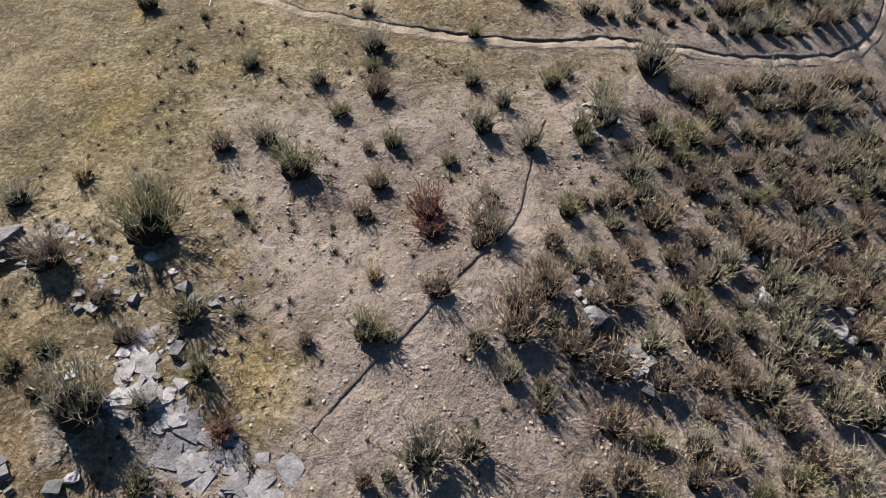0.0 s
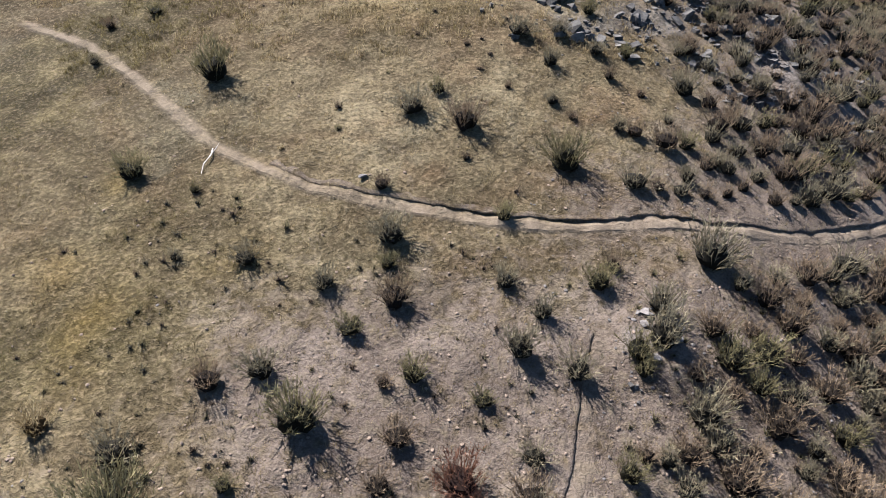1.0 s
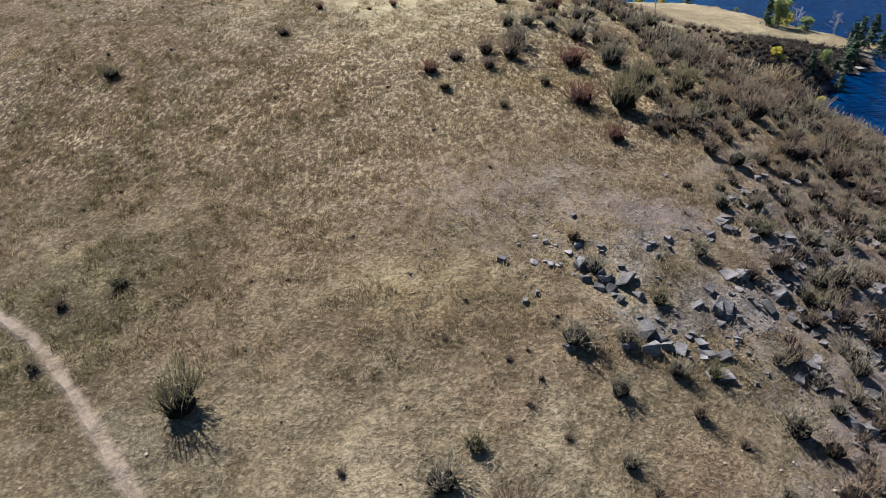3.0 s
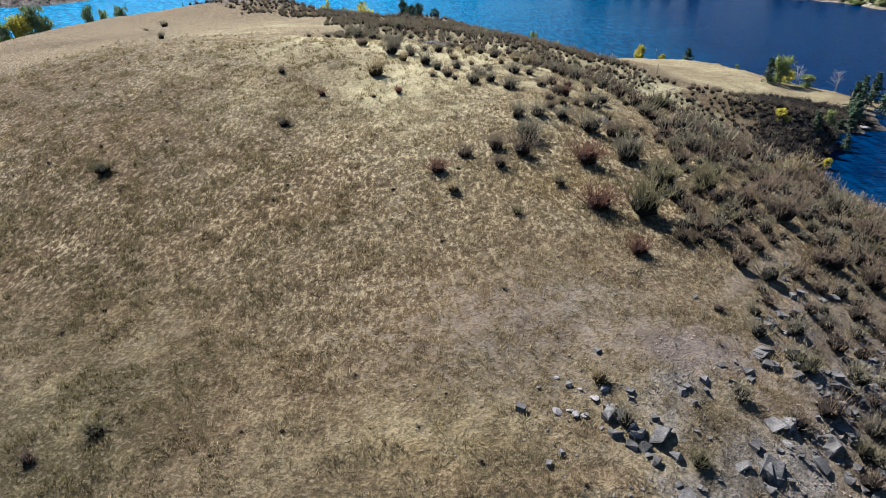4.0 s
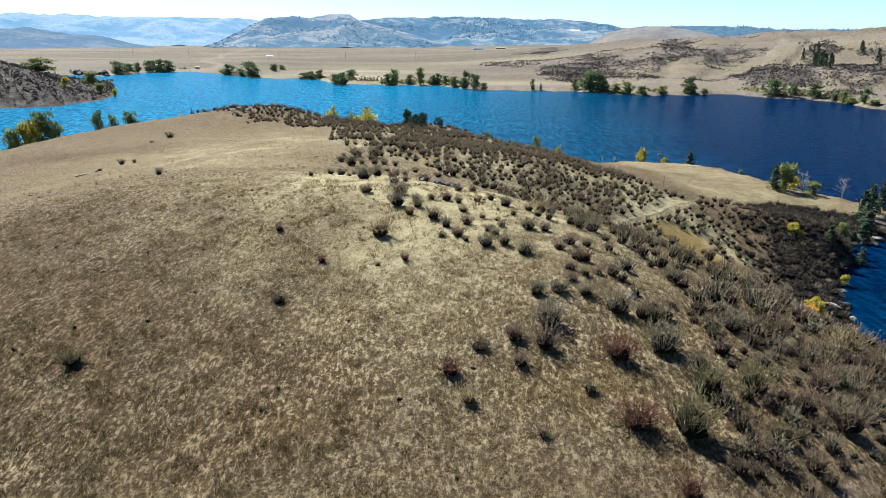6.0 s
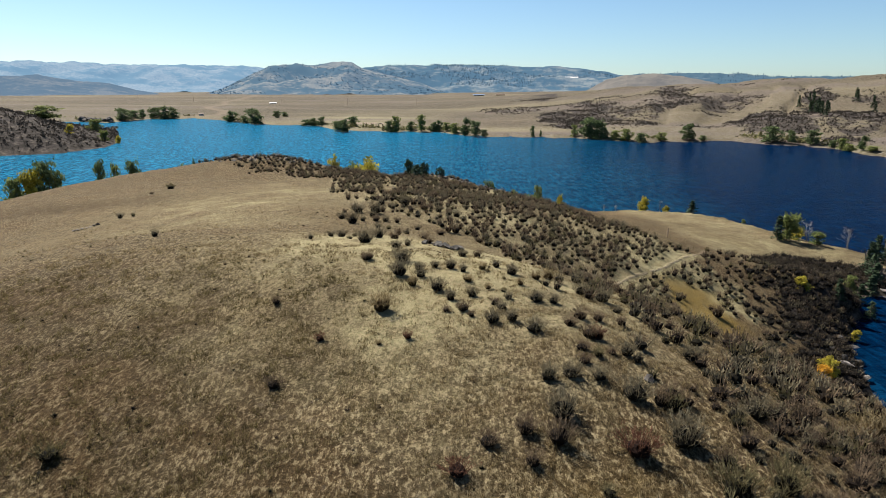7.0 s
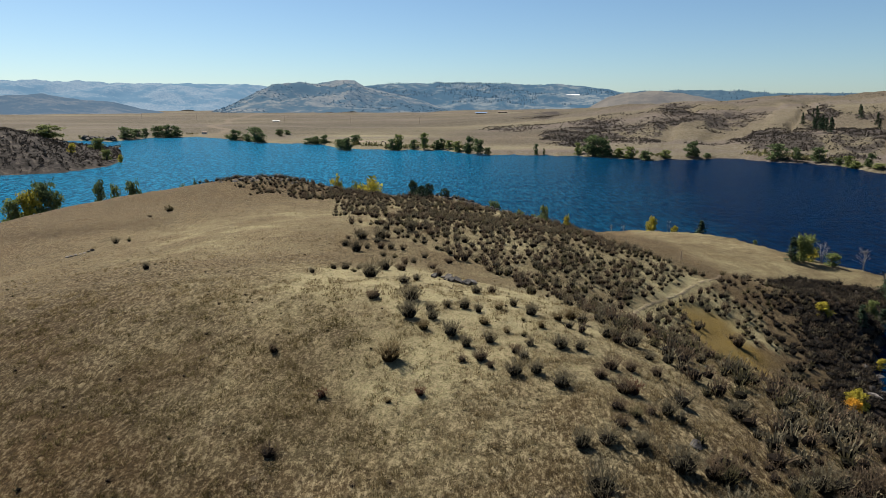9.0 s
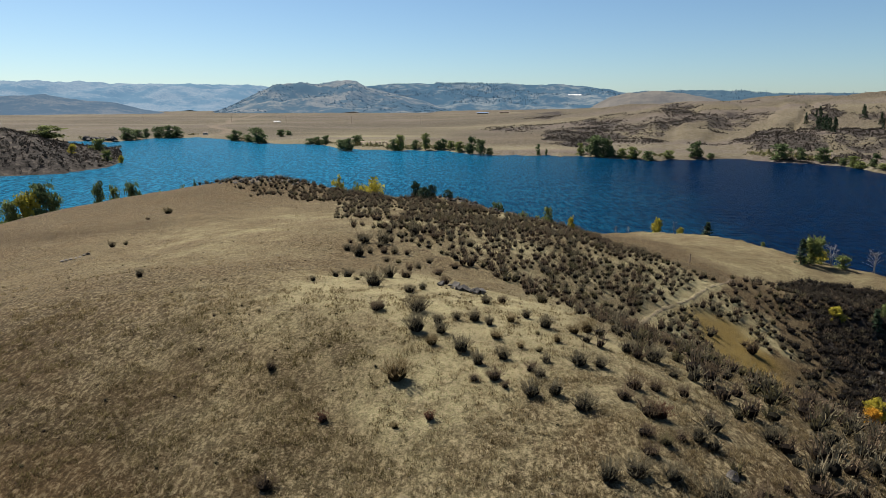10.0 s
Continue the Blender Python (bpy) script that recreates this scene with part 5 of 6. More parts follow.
for bx, by, bw in ((48.8, 104.4, 2.0), (43.0, 95.2, 1.8), (44.2, 93.4, 1.3), (67.5, 127.5, 1.6)):
    rock(bx, by, bw, "pale", 0.05)
rubble_shapes = [as_shape(block_mesh("rubble", 180 + i, ROCK, 0.5 + 0.15 * (i % 4), 0)) for i in range(8)]
px, py = scatter(34000, (-8, 20, 6, 45), lambda a, b: 0.75 * steepness(a, b) * smooth(-0.5, 0.5, fractal(a, b, 1.3, 2, 155)), 1.0, 0)
spread("grey_rubble", "loose grey stones of the rocky outcrop", "stones", rubble_shapes, px, py, 0.07 + 0.30 * rng.uniform(0, 1, len(px)) ** 2.2, ROCK, 0.35, -0.03)


# the trodden beds of the paths and the cut earth above them
def along(line):
    """Points every 9 cm along a path, its corners rounded."""
    pts = []
    for (ax, ay, ab), (bx, by, bb) in zip(line, line[1:]):
        n = max(2, int(math.hypot(bx - ax, by - ay) / 0.09))
        pts += [(ax + (bx - ax) * k / n, ay + (by - ay) * k / n, ab + (bb - ab) * k / n) for k in range(n)]
    pts = np.array(pts)
    for _ in range(2):
        pts = np.stack([np.convolve(np.pad(pts[:, k], 5, "edge"), np.full(11, 1 / 11), "valid") for k in range(3)], -1)
    return pts


def sideways(pts):
    way = np.gradient(pts[:, :2], axis=0)
    way /= np.linalg.norm(way, axis=1)[:, None]
    return np.stack((-way[:, 1], way[:, 0]), -1)


def trodden_bed(name, line, label, half, bare):
    pts = along(line)
    left = sideways(pts)
    wide = half * (1 + 0.22 * speckle(pts[:, 0] * 1.1, pts[:, 1] * 1.1, 15) + 0.12 * speckle(pts[:, 0] * 4, pts[:, 1] * 4, 16))
    ends = np.minimum(np.arange(len(pts)), np.arange(len(pts))[::-1]) * 0.09
    rows, worn = [], []
    for out, k in ((-2.6, 0.0), (-1.5, 0.12), (-1.0, 0.6), (-0.6, 1.0), (0.0, 1.0), (0.6, 1.0), (1.0, 0.6), (1.4, 0.1), (2.2, 0.0)):
        q = pts[:, :2] + left * (out * wide)[:, None]
        rows.append(np.c_[q, height(q[:, 0], q[:, 1]) + 0.045 - 0.022 * abs(out)])
        worn.append(bare * k * (0.75 + 0.25 * speckle(q[:, 0] * 2.5, q[:, 1] * 2.5, 18)) * smooth(0, 1.5, ends))
    v = np.concatenate(rows)
    me = big_mesh(name, v, grid_faces(len(rows), len(pts), False), GROUND)
    attribute(me, "trail", np.concatenate(worn))
    for key, cover in (("soil", soil_cover), ("green", green_cover), ("pale", pale_cover), ("coarse", coarse_cover)):
        attribute(me, key, cover(v[:, 0], v[:, 1]))
    tagged(new(name, me), label, "path", kind="structure")


def bank(name, line, label, half, rise):
    pts = along(line)
    pts = pts[pts[:, 2] > 0.012]
    left = sideways(pts)
    wob = 0.03 * speckle(pts[:, 0] * 1.3, pts[:, 1] * 1.3, 5)
    ends = np.minimum(np.arange(len(pts)), np.arange(len(pts))[::-1]) * 0.09
    tall = (pts[:, 2] * rise * 1.4 + 0.005) * smooth(-0.1, 0.7, ends) * (1 + 0.10 * speckle(pts[:, 0] * 2, pts[:, 1] * 2, 8) + 0.15 * speckle(pts[:, 0] * 9, pts[:, 1] * 9, 7))
    rows = []
    for out, up in ((0.04, -0.10), (0.06, 0.35), (0.03, 0.8), (0.02, 0.98), (0.10, 1.0), (0.45, 0.35)):
        p = pts[:, :2] + left * (half + out - wob + 0.02 * speckle(pts[:, 0] * 11 + 5 * out, pts[:, 1] * 11, 12))[:, None]
        base, ground = height(pts[:, 0], pts[:, 1]), height(p[:, 0], p[:, 1])
        rows.append(np.c_[p, base + tall * up if up < 0.9 and out < 0.1 else np.maximum(base + tall * up, ground + 0.03) if up > 0.9 else ground - 0.05])
    me = big_mesh(name, np.concatenate(rows), grid_faces(len(rows), len(pts), False), GROUND)
    v = np.concatenate(rows)
    attribute(me, "soil", np.maximum(0.55, soil_cover(v[:, 0], v[:, 1])))
    tagged(new(name, me), label, "bank", kind="structure")


trodden_bed("path_main", MAIN_TRAIL, "pale dusty foot path trodden through dry grass", 0.17, 0.95)
trodden_bed("path_steep", STEEP_TRAIL, "narrow eroded foot path climbing the slope", 0.14, 0.5)
trodden_bed("path_gully", GULLY_TRAIL, "thin pale foot path through the brush of the gully", 0.20, 0.9)
bank("bank_main_path", MAIN_TRAIL, "low cut earth bank above the path", 0.18, 0.75)
bank("bank_steep_path", STEEP_TRAIL, "small eroded earth edge beside the steep path", 0.14, 0.4)


# ---- trees ----
def tube(bm, points, radii, sides=5):
    rings = []
    for i, (p, r) in enumerate(zip(points, radii)):
        way = (points[min(i + 1, len(points) - 1)] - points[max(i - 1, 0)]).normalized()
        a = way.orthogonal().normalized()
        b = way.cross(a)
        rings.append([bm.verts.new(p + (a * math.cos(k * 2 * math.pi / sides) + b * math.sin(k * 2 * math.pi / sides)) * r) for k in range(sides)])
    for low, high in zip(rings, rings[1:]):
        for k in range(sides):
            bm.faces.new((low[k], low[(k + 1) % sides], high[(k + 1) % sides], high[k]))
    bm.faces.new(rings[-1])


def wood_mesh(seed, trunks, limbs, bark, spread_out=0.32, twigs=0):
    """Trunk and limbs of a tree one metre high."""
    g = random.Random(seed)
    bm = bmesh.new()
    ends = []
    for t in range(trunks):
        foot = Vector((g.uniform(-0.06, 0.06) * (trunks > 1), g.uniform(-0.06, 0.06) * (trunks > 1), -0.03))
        head = Vector((g.uniform(-0.14, 0.14), g.uniform(-0.14, 0.14), g.uniform(0.72, 0.9)))
        pts = [foot.lerp(head, k / 4) + Vector((g.uniform(-0.02, 0.02), g.uniform(-0.02, 0.02), 0)) * (0 < k < 4) for k in range(5)]
        thick = 0.55 if twigs else 1.0
        tube(bm, pts, [k * thick for k in (0.028, 0.022, 0.017, 0.011, 0.004)])
        for _ in range(limbs):
            k = g.uniform(0.25, 0.9)
            start = foot.lerp(head, k)
            a = g.uniform(0, 2 * math.pi)
            end = start + Vector((math.cos(a), math.sin(a), g.uniform(0.3, 1.0))) * spread_out * (1.15 - k * 0.75) * g.uniform(0.7, 1.1)
            mid = start.lerp(end, 0.5) + Vector((0, 0, 0.03))
            tube(bm, [start, mid, end], [0.011 * thick, 0.007 * thick, 0.003 * thick], 4)
            ends.append((mid, end))
            for _ in range(twigs):
                b = mid.lerp(end, g.uniform(0, 1))
                tube(bm, [b, b + Vector((g.uniform(-1, 1), g.uniform(-1, 1), g.uniform(0, 1))) * 0.10], [0.003, 0.0012], 3)
    me = bpy.data.meshes.new("trunk")
    bm.to_mesh(me)
    bm.free()
    me.materials.append(bark)
    return me, ends


def crown_shape(seed, lobes, leaves, size, low=0.22, wide=0.40):
    """Leaf clumps gathered in uneven lobes, for a tree one metre high."""
    g = np.random.default_rng(seed)
    v = []
    for i in range(lobes):
        u = g.uniform(low + 0.08, 0.88)
        belly = math.sqrt(max(0.05, 1 - ((u - 0.36) / 0.66) ** 2))
        a, d = g.uniform(0, 2 * np.pi), g.uniform(0.1, 0.95) * wide * belly
        c = np.array((math.cos(a) * d, math.sin(a) * d, u))
        n = int(leaves / lobes * g.uniform(0.6, 1.4))
        way = g.normal(0, 1, (n, 3))
        way /= np.linalg.norm(way, axis=1)[:, None]
        p = c + way * (g.uniform(0.35, 1.05, n)[:, None]) * np.array((0.15, 0.15, 0.11)) * g.uniform(0.7, 1.25)
        v.append(p[:, None, :] + g.normal(0, size, (n, 3, 3)))
    v = np.concatenate(v).reshape(-1, 3)
    v[:, 2] = np.maximum(v[:, 2], 0.02)
    return v, np.arange(len(v)).reshape(-1, 3), np.full(len(v), 0.5)


def pine_shape(seed, tiers, leaves, size, wide=0.24):
    g = np.random.default_rng(seed)
    v = []
    for i in range(tiers):
        u = 0.14 + 0.84 * i / (tiers - 1)
        reach = wide * (1.05 - u) ** 0.75 * g.uniform(0.75, 1.15)
        for a in g.uniform(0, 2 * np.pi, 6):
            n = max(2, int(leaves / tiers / 6))
            s = g.uniform(0.15, 1.0, n)
            p = np.stack((np.cos(a) * s * reach, np.sin(a) * s * reach, u - 0.05 * s + g.normal(0, 0.012, n)), -1)
            v.append(p[:, None, :] + g.normal(0, size, (n, 3, 3)) * (1, 1, 0.7))
    v = np.concatenate(v).reshape(-1, 3)
    return v, np.arange(len(v)).reshape(-1, 3), np.full(len(v), 0.5)


TREES = {"g": ("cottonwood", "leafy green cottonwood by the waterline", LEAF_GREEN), "l": ("willow", "light green bushy willow on the lake shore", LEAF_LIME),
         "y": ("yellow_willow", "bright yellow autumn willow on the lake shore", LEAF_YELLOW), "n": ("orange_cottonwood", "orange-yellow autumn cottonwood on the lake shore", LEAF_ORANGE),
         "o": ("fading_willow", "olive-yellow fading willow on the lake shore", LEAF_LIME), "p": ("pine", "dark green pine with dense needles on the shore", NEEDLES),
         "j": ("juniper", "dark rounded juniper among the rocks of the ridge", NEEDLES),
         "b": ("bare_tree", "leafless grey tree with thin spreading branches", None)}
WOOD, CROWNS = {}, {}
for k in TREES:
    WOOD[k] = [wood_mesh(20 + i + ord(k), 1 if k in "pgnj" else 3, 9 if k == "b" else 6, PALE_BARK if k == "b" else BARK, 0.42 if k == "b" else 0.3, 3 if k == "b" else 0)[0] for i in range(2)]
    if k == "p":
        CROWNS[k] = [shape_mesh("crown", pine_shape(130 + i, 13, 1000, 0.030), NEEDLES) for i in range(2)]
    elif k != "b":
        CROWNS[k] = [shape_mesh("crown", crown_shape(140 + i + ord(k), 46, 1500, 0.036, -0.05), TREES[k][2]) for i in range(3)]


def tree(x, y, tall, wide, kind, group):
    name, label, _ = TREES[kind]
    ob = new(name)
    tagged(ob, label, "tree", group)
    part("trunk", WOOD[kind][int(rng.integers(2))], ob)
    if kind in CROWNS:
        part("crown", CROWNS[kind][int(rng.integers(len(CROWNS[kind])))], ob)
    spread_k = wide / (0.5 if kind == "p" else 0.95)
    ob.matrix_basis = pose(x, y, max(place(x, y, 0), 0.05), 0, 0, rng.uniform(0, 360)) @ Matrix.Diagonal((spread_k, spread_k, tall, 1))
    return ob


NEAR_TREES_WEST = (
    (-115.2, 193.9, 9.7, 6.6, "l"), (-112.9, 196.1, 11.1, 7.3, "y"), (-109.6, 198.8, 13.6, 7.7, "g"), (-107.8, 199.9, 9.5, 5, "o"), (-98.4, 205.2, 13, 4, "g"),
    (-94.9, 206.5, 11.6, 3.7, "l"), (-90.7, 208, 12.8, 4.7, "g"), (-84, 210, 9.7, 4, "l"), (-78.3, 211.3, 11.6, 3.3, "l"), (-75, 212.1, 13.1, 2.3, "g"),
    (-69.6, 212.5, 11.2, 1.84, "b"), (-42, 214, 9.6, 2.8, "b"), (-35.6, 213.7, 12.6, 3.28, "y"), (-30.1, 212.6, 11, 3.4, "l"), (-26, 211.6, 12.3, 5.8, "y"),
    (6.8, 194.7, 8, 2.8, "g"), (9.1, 193.5, 5.9, 1.4, "y"), (13, 192.7, 6.1, 2.1, "l"),
)
NEAR_TREES_EAST = (
    (17.1, 192.2, 5.3, 2.8, "o"), (19.3, 191.9, 7.1, 2.2, "l"), (25.2, 193, 4.9, 1.7, "y"), (38.2, 201.8, 2.16, 1.76, "b"), (41.3, 201.9, 2.16, 1.76, "b"),
    (48.1, 200.2, 4.6, 3.28, "y"), (52.9, 201.2, 3.52, 1.76, "b"), (54.2, 200.3, 2, 2.2, "y"), (59.2, 194.9, 4.2, 3.7, "p"), (61.2, 186.6, 1.4, 2.6, "l"),
    (63.9, 185, 1.6, 1.36, "b"), (62.9, 176.8, 1.3, 1.9, "l"), (62.4, 171.3, 1, 1.3, "o"), (62.2, 154.3, 5, 3.1, "p"), (64.8, 155.4, 6.1, 4.8, "o"),
    (67.5, 158.5, 2.8, 4.2, "y"), (70, 158.3, 4.32, 3.6, "b"), (70.2, 154.6, 2.8, 3, "o"), (76.2, 154.8, 4.72, 4.16, "b"),
)
for x, y, tall, wide, kind in NEAR_TREES_WEST + NEAR_TREES_EAST:
    tree(x, y, tall * (1.12 if -45 < x < 30 else 1.0), wide * (1.6 if -45 < x < 30 else 1.1), kind, "trees on the near shore")
for x, y, tall, wide, kind in ((72, 140, 5.5, 3.8, "p"), (75, 143, 6, 4, "p"), (79, 146, 6.5, 4.2, "p"), (70, 136, 3.6, 3, "p"), (77, 139, 5, 3.6, "p"), (51.7, 113.6, 3.4, 2.4, "p"), (46.2, 112.8, 2.0, 2.6, "y"),
                               (38.0, 90.5, 2.6, 2.6, "y"), (36.5, 88.5, 1.9, 1.8, "n"), (50, 106, 1.6, 1.8, "y"), (57, 120, 3.2, 2.5, "l"), (60, 122, 3.2, 2.8, "p"), (64, 126, 3.6, 3, "p"), (67, 130, 3.8, 3, "p"), (69, 134, 4.4, 3.4, "p"), (57.5, 115, 2.6, 2.4, "p"),
                               (-11.6, 163, 3.4, 2.8, "j"), (-9.6, 160, 2.6, 3.2, "j"), (-8.2, 161.5, 3.0, 2.4, "j"), (-5.0, 163.5, 2.0, 2.4, "j")):
    tree(x, y, tall, wide, kind, "trees of the cove and the ridge")
FAR_TREES_WEST = (
    (-328, 700, 11, 17.4, "g"), (-325, 715, 8.5, 15.8, "g"), (-325, 735, 9.8, 7.8, "g"), (-320, 752, 11.7, 13.2, "g"), (-309, 750, 12.9, 17, "g"),
    (-301, 756, 11.3, 13.1, "g"), (-217, 689, 10.3, 14.5, "g"), (-183, 648, 13.8, 18.3, "g"), (-198, 668, 6.9, 10.1, "g"), (-188, 749, 7.1, 9.9, "g"),
    (-186, 774, 4.9, 9, "g"), (-130, 622, 5.4, 11.2, "g"), (-124, 622, 6.8, 9.1, "g"), (-116, 616, 7.3, 9, "g"), (-89, 544, 8, 10.9, "g"),
    (-84, 537, 9.2, 8.6, "g"), (-84, 587, 7.8, 11.3, "g"), (-45, 539, 11.3, 9.4, "l"), (-50, 541, 8.3, 7.8, "g"), (-35, 550, 6.9, 7, "g"),
    (-26, 542, 11.4, 7.7, "l"), (-17, 546, 6.8, 6.9, "g"), (-13, 546, 7.7, 6.9, "g"), (-7, 537, 5.9, 7.7, "l"),
)
FAR_TREES_EAST = (
    (-1, 520, 7.3, 8.2, "l"), (7, 503, 12, 8.8, "g"), (13, 492, 10.2, 8.6, "g"), (19, 492, 4.9, 5.5, "g"), (52, 490, 7.4, 3.5, "g"),
    (58, 494, 4.1, 2, "g"), (80, 488, 7.6, 6.3, "l"), (88, 478, 13.2, 15.4, "g"), (93, 471, 12, 9.1, "g"), (96, 469, 6.9, 7.6, "g"),
    (102, 464, 5.4, 8.3, "l"), (108, 458, 7.4, 9.3, "l"), (114, 446, 5.7, 7.3, "g"), (129, 457, 5, 8.3, "l"), (146, 457, 9.5, 9.9, "g"),
    (156, 458, 3.2, 5.4, "g"), (190, 438, 9.4, 12.9, "g"), (198, 430, 7.3, 6, "g"), (206, 421, 7.8, 8.9, "g"), (211, 409, 3.8, 5.1, "g"),
    (210, 397, 5.9, 7.1, "l"), (210, 390, 3.7, 8.4, "l"), (210, 379, 7, 5.5, "g"), (211, 372, 2.3, 8.1, "l"),
)
for x, y, tall, wide, kind in FAR_TREES_WEST + FAR_TREES_EAST:
    tree(x, y, tall * 1.1, wide * 1.15, kind, "trees on the far shore")
for x, y, tall, wide, kind in ((-258, 450, 9, 22, "l"), (-236, 468, 8, 12, "l"), (-222, 412, 6, 6, "y"), (-206, 420, 7, 7, "o"), (-200, 424, 5, 4, "y")):
    tree(x, y, tall, wide, kind, "trees on the western point")
for x, y in ((289, 590), (323, 654), (332, 669), (317, 636), (282, 565), (327, 650), (299, 593), (279, 553), (334, 682), (344, 695), (278, 545), (301, 585), (318, 644), (325, 662), (310, 622), (305, 612), (373, 674), (368, 663), (361, 626), (339, 586), (314, 660)):
    tall = float(rng.uniform(6, 12))
    tree(x, y, tall, tall * 0.5, "p", "pines on the far slope")


# ---- the far slopes ----
def clump_shape(seed, leaves, size):
    g = np.random.default_rng(seed)
    way = g.normal(0, 1, (leaves, 3))
    way[:, 2] = np.abs(way[:, 2])
    way /= np.linalg.norm(way, axis=1)[:, None]
    v = way[:, None, :] * np.array((0.5, 0.5, 0.55)) * g.uniform(0.5, 1, (leaves, 1, 1)) + g.normal(0, size, (leaves, 3, 3))
    v = v.reshape(-1, 3)
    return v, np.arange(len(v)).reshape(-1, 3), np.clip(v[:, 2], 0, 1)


clumps = [clump_shape(800 + i, 9, 0.2) for i in range(4)]
bearing, out = np.radians(rng.uniform(-38, 40, 110000)), rng.uniform(380, 1100, 110000)
bx, by = CREST[0] + out * np.sin(bearing), CREST[1] + out * np.cos(bearing)
m = (rng.uniform(0, 1, len(bx)) < far_brush(bx, by) * np.clip(out / 700, 0.5, 1)) & (height(bx, by, False) > 0.5)
bx, by = bx[m][:22000], by[m][:22000]
size = rng.uniform(0.8, 2.4, len(bx))
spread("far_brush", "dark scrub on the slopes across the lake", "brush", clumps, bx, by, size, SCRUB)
# the thicket of the cove, its shade put into near-black twigs
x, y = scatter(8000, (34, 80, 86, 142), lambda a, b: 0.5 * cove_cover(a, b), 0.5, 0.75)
spread("cove_thicket", "leafless thicket darkened in colour for the shaded cove", "brush", [shrub_shape(650 + i, 100, 0.56, 0.015, 34, 0.27) for i in range(4)], x, y, rng.uniform(1.0, 2.4, len(x)), OAK)
shoreline = np.radians(rng.uniform(-29, 34, 900))
sr = by_bearing(np.degrees(shoreline), SHORE) + rng.uniform(4, 26, 900)
bx, by = CREST[0] + sr * np.sin(shoreline), CREST[1] + sr * np.cos(shoreline)
m = (fractal(bx, by, 60, 2, 141) > 0.05) & (height(bx, by, False) > 0.6)
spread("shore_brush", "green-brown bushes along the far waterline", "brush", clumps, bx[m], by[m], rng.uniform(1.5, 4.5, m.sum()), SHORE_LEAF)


# pines on the distant ridges
def cone_shape(seed):
    g = np.random.default_rng(seed)
    v, f, n = [], [], 0
    for low, high, wide in ((0.08, 0.55, 0.24), (0.35, 0.8, 0.17), (0.6, 1.0, 0.11)):
        a = np.arange(5) * 2 * np.pi / 5 + g.uniform(0, 1)
        v += [(math.cos(t) * wide * g.uniform(0.75, 1.2), math.sin(t) * wide * g.uniform(0.75, 1.2), low + g.uniform(-0.03, 0.03)) for t in a] + [(0, 0, high)]
        f += [(n + k, n + (k + 1) % 5, n + 5) for k in range(5)]
        n += 6
    return np.array(v), np.array(f), np.full(n, 0.4)


def far_pines(name, label, land, count, low, high, from_row, shape):
    rows, columns, _ = land.shape
    i, j = rng.integers(int(rows * from_row), int(rows * 0.82), count), rng.integers(2, columns - 2, count)
    keep = fractal(land[i, j, 0], land[i, j, 1], 240, 3, 161) > -0.25
    i, j = i[keep], j[keep]
    p = land[i, j] + np.c_[rng.normal(0, 6, (len(i), 2)), np.full(len(i), -1.5)]
    v, f, k = shape
    tall = rng.uniform(low, high, len(p))
    vs = v[None] * tall[:, None, None] + p[:, None, :]
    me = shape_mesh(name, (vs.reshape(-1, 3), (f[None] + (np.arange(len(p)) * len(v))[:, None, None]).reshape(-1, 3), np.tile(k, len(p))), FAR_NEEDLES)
    tagged(new(name, me), label, "trees", kind="stuff")


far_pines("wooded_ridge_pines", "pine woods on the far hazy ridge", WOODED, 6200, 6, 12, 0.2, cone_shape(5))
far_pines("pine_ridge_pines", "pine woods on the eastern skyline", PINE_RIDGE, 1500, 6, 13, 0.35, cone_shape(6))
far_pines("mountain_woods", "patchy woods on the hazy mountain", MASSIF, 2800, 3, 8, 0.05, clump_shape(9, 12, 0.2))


# ---- small things on the slopes and the far shore ----
def fallen_branch():
    """A bleached branch beside the path."""
    a, b = Vector((-7.1, 20.7, place(-7.1, 20.7, -0.05))), Vector((-7.05, 21.75, place(-7.05, 21.75, -0.10)))
    base = new("fallen_branch")
    tagged(base, "bleached white fallen branch beside the path", "branch")
    for name, points, radii in (("stem", [a, a.lerp(b, 0.35) + Vector((-0.05, 0, 0.02)), a.lerp(b, 0.7) + Vector((0.05, 0, 0.03)), b], [0.008, 0.014, 0.017, 0.02]),
                                ("side_twig", [a.lerp(b, 0.7), a.lerp(b, 0.85) + Vector((0.14, 0.02, 0.10)), b + Vector((0.2, 0.05, 0.16))], [0.011, 0.008, 0.004])):
        bm = bmesh.new()
        tube(bm, points, radii, 6)
        me = bpy.data.meshes.new(name)
        bm.to_mesh(me)
        bm.free()
        me.materials.append(BLEACHED)
        part(name, me, base)


fallen_branch()


def box(name, parent, size, at, material, label=""):
    bm = bmesh.new()
    bmesh.ops.create_cube(bm, size=1)
    bmesh.ops.scale(bm, vec=size, verts=bm.verts)
    bmesh.ops.bevel(bm, geom=bm.edges[:], offset=min(size) * 0.06, segments=1, affect="EDGES")
    bmesh.ops.translate(bm, vec=at, verts=bm.verts)
    me = bpy.data.meshes.new(name)
    bm.to_mesh(me)
    bm.free()
    me.materials.append(material)
    return part(name, me, parent, label)


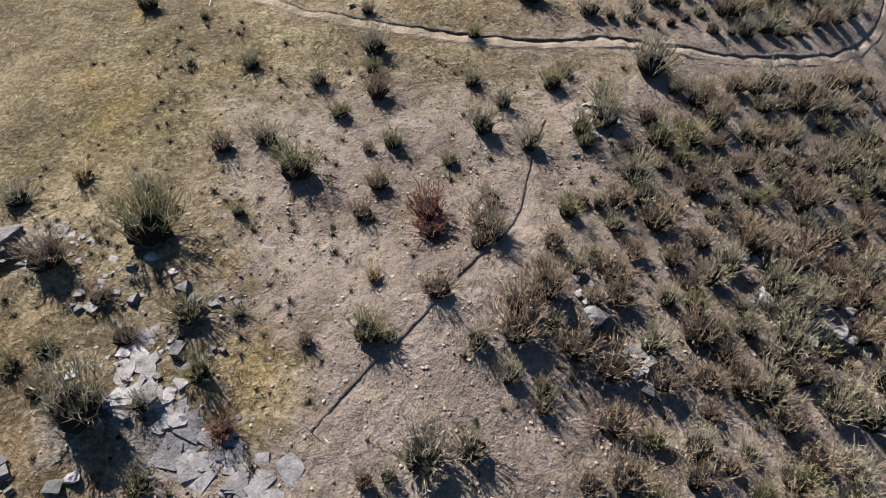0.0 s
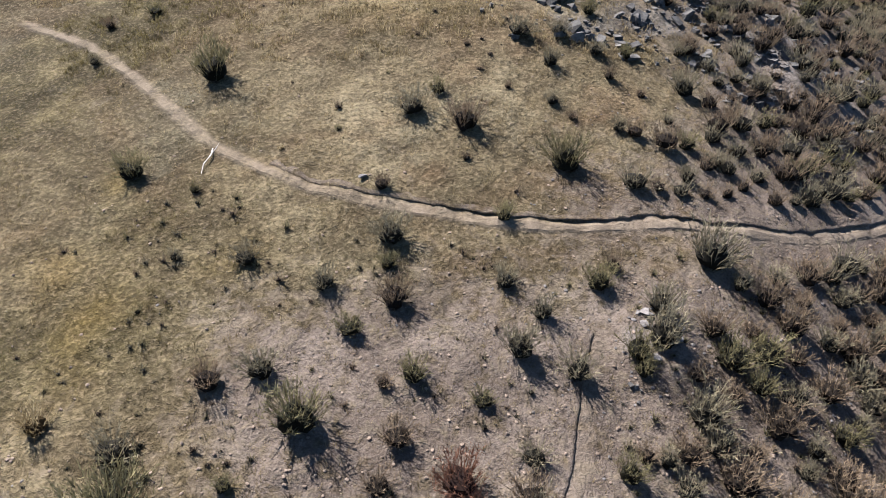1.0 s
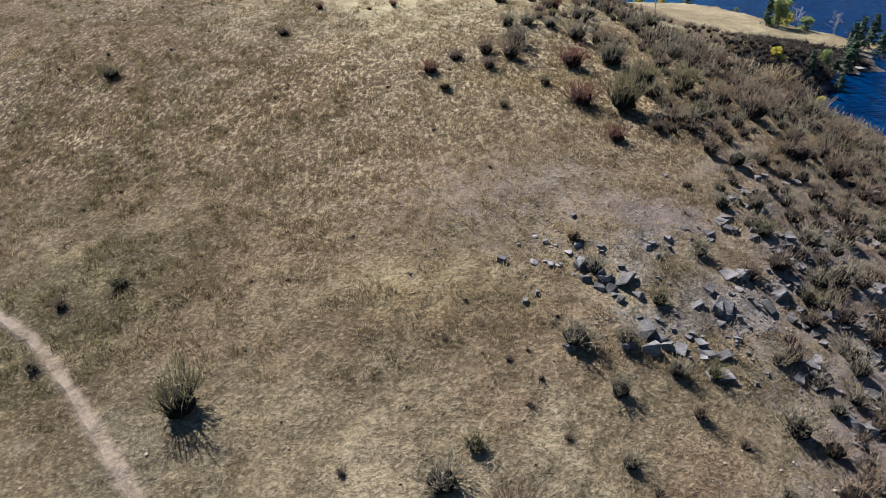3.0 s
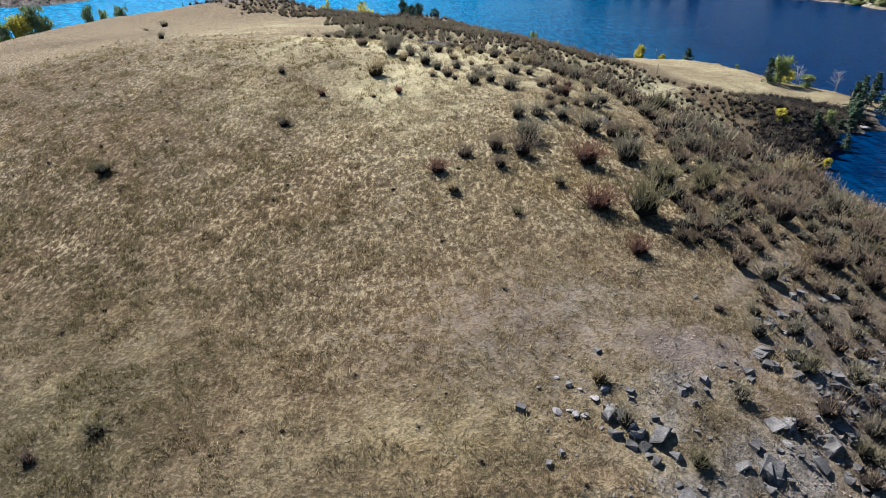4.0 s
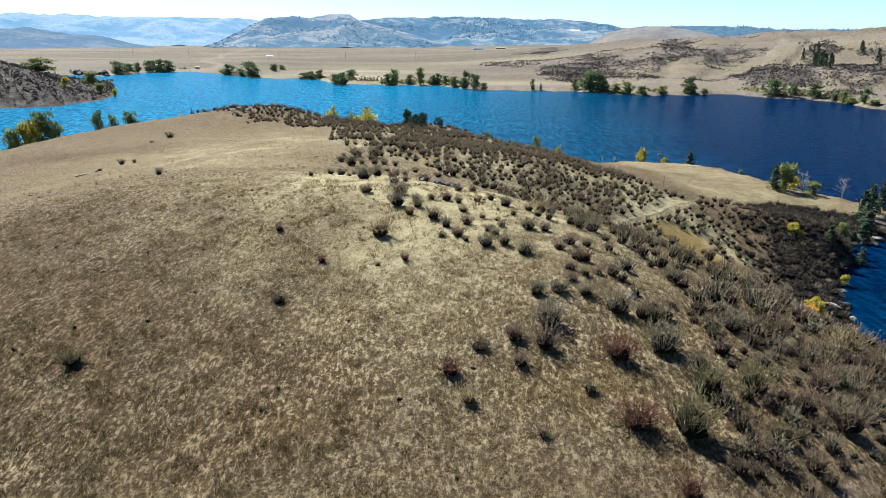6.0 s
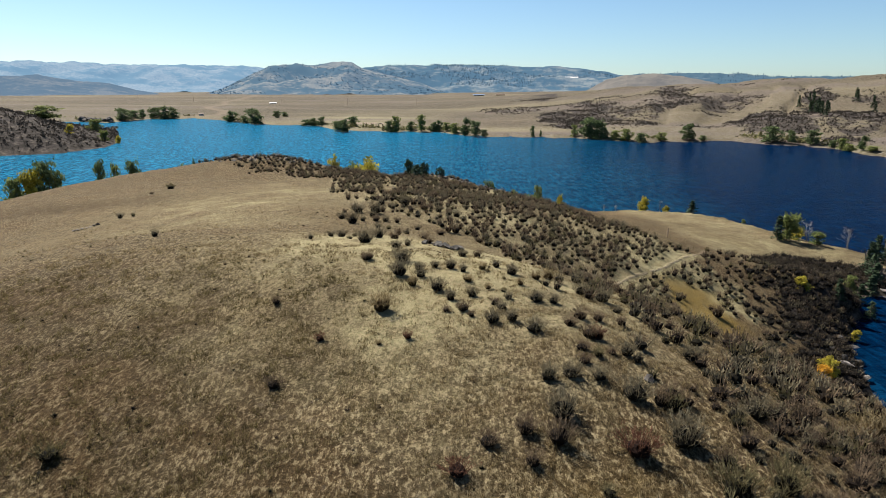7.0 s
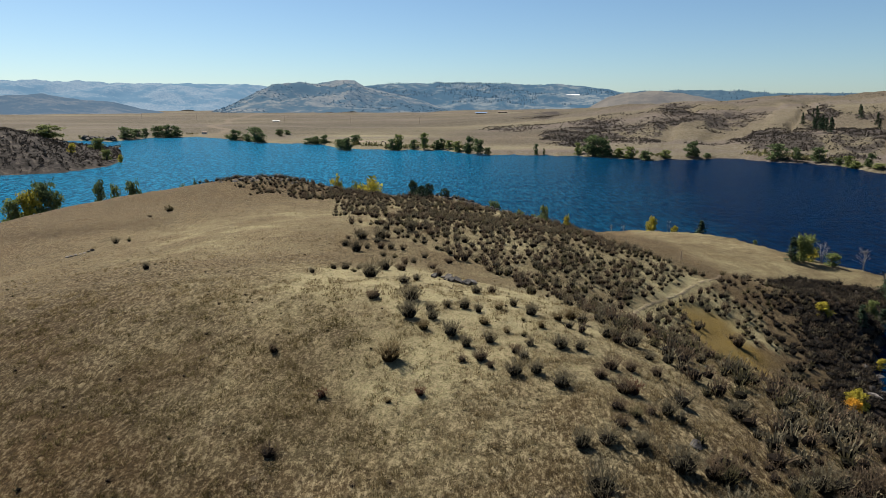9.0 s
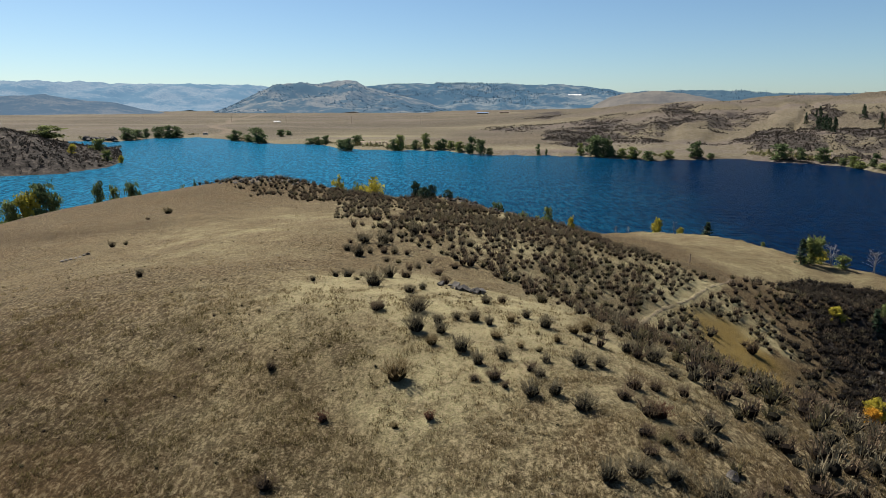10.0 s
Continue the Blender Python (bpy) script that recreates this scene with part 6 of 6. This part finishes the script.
def gable(name, parent, long, deep, rise, at, material, label=""):
    bm = bmesh.new()
    x, y = long / 2, deep / 2
    v = [bm.verts.new(p) for p in ((-x, -y, 0), (x, -y, 0), (x, y, 0), (-x, y, 0), (-x, 0, rise), (x, 0, rise))]
    for f in ((0, 1, 5, 4), (2, 3, 4, 5), (0, 4, 3), (1, 2, 5), (3, 2, 1, 0)):
        bm.faces.new([v[k] for k in f])
    bmesh.ops.translate(bm, vec=at, verts=bm.verts)
    me = bpy.data.meshes.new(name)
    bm.to_mesh(me)
    bm.free()
    me.materials.append(material)
    return part(name, me, parent, label)


def house(x, y, z, long, deep, tall, turn, walls, roof, label):
    base = new("house")
    tagged(base, label, "house", "far buildings")
    box("wall", base, (long, deep, tall), (0, 0, tall / 2), walls)
    gable("roof", base, long * 1.12, deep * 1.2, tall * 0.45, (0, 0, tall), roof)
    for k in (-0.3, 0.0, 0.3):
        box("window", base, (long * 0.12, 0.1, tall * 0.35), (k * long, -deep / 2 - 0.04, tall * 0.55), DARK_GLASS)
    base.matrix_basis = pose(x, y, z, 0, 0, turn)


house(-319, 1240, place(-319, 1240, 0.2), 11, 5, 2.2, 8, CONCRETE, WHITE_PAINT, "white low building on the plain beyond the lake")
house(-287, 800, place(-287, 800, 0.1), 5, 3.5, 2.2, 20, CONCRETE, TIMBER, "small white hut near the far waterline")
house(62, 1735, place(62, 1735, 0.2), 26, 10, 2.6, -6, TIMBER, ROOF_BLUE, "long blue-roofed barn on the far plain")
house(112, 1700, place(112, 1700, 0.2), 22, 9, 2.6, 4, TIMBER, TIMBER, "brown barn on the far plain")
spot = WOODED[int(WOODED.shape[0] * 0.48)]
spot = spot[np.argmin(np.abs(np.degrees(np.arctan2(spot[:, 0] - CREST[0], spot[:, 1] - CREST[1])) - 9.6))]
house(spot[0], spot[1], spot[2] + 1, 60, 14, 8, -8, WHITE_PAINT, WHITE_PAINT, "long white building among pines on the ridge")


def shelter(x, y, turn):
    base = new("picnic_shelter")
    tagged(base, "small open timber picnic shelter on the far shore", "shelter", "picnic shelters")
    for px, py in ((-1.6, -1.6), (1.6, -1.6), (1.6, 1.6), (-1.6, 1.6)):
        box("post", base, (0.35, 0.35, 3.0), (px, py, 1.5), TIMBER)
    gable("roof", base, 4.4, 4.4, 0.8, (0, 0, 3.0), TIMBER)
    base.matrix_basis = pose(x, y, place(x, y, 0.1), 0, 0, turn)


for sx, sy in ((-78, 577), (-72, 575), (-66, 576), (-60, 572)):
    shelter(sx, sy, float(rng.uniform(0, 90)))


def power_pole(x, y):
    base = new("power_pole")
    tagged(base, "wooden power pole with one crossarm on the plain", "pole", "power poles")
    bm = bmesh.new()
    tube(bm, [Vector((0, 0, -0.5)), Vector((0, 0, 6)), Vector((0, 0, 12))], [0.28, 0.24, 0.2], 6)
    me = bpy.data.meshes.new("post")
    bm.to_mesh(me)
    bm.free()
    me.materials.append(TIMBER)
    part("post", me, base)
    box("crossarm", base, (3.0, 0.25, 0.25), (0, 0, 11), TIMBER)
    base.matrix_basis = pose(x, y, place(x, y, 0.1), 0, 0, 15)


for px, py in ((-308, 1258), (-430, 1330), (-520, 1400), (-640, 1420), (-180, 1190), (-60, 1130)):
    power_pole(px, py)


def fence_post(x, y):
    bm = bmesh.new()
    tube(bm, [Vector((0, 0, -0.2)), Vector((0.01, 0, 0.7)), Vector((0, 0.02, 1.4))], [0.08, 0.075, 0.07], 6)
    me = bpy.data.meshes.new("fence_post")
    bm.to_mesh(me)
    bm.free()
    me.materials.append(TIMBER)
    ob = tagged(new("fence_post", me), "single weathered timber post in the grass", "post")
    ob.matrix_basis = pose(x, y, place(x, y, 0.0))


fence_post(31.7, 127.5)
jetty = np.linspace(0, 1, 70)
jx, jy = -365 + 46 * jetty + rng.normal(0, 2, 70), 690 - 22 * jetty + rng.normal(0, 2.5, 70)
spread("rock_jetty", "dark rock jetty reaching into the far bay", "boulders", boulder_shapes, jx, jy, rng.uniform(3, 6.5, 70), DARK_ROCK, 0.3, -0.8)
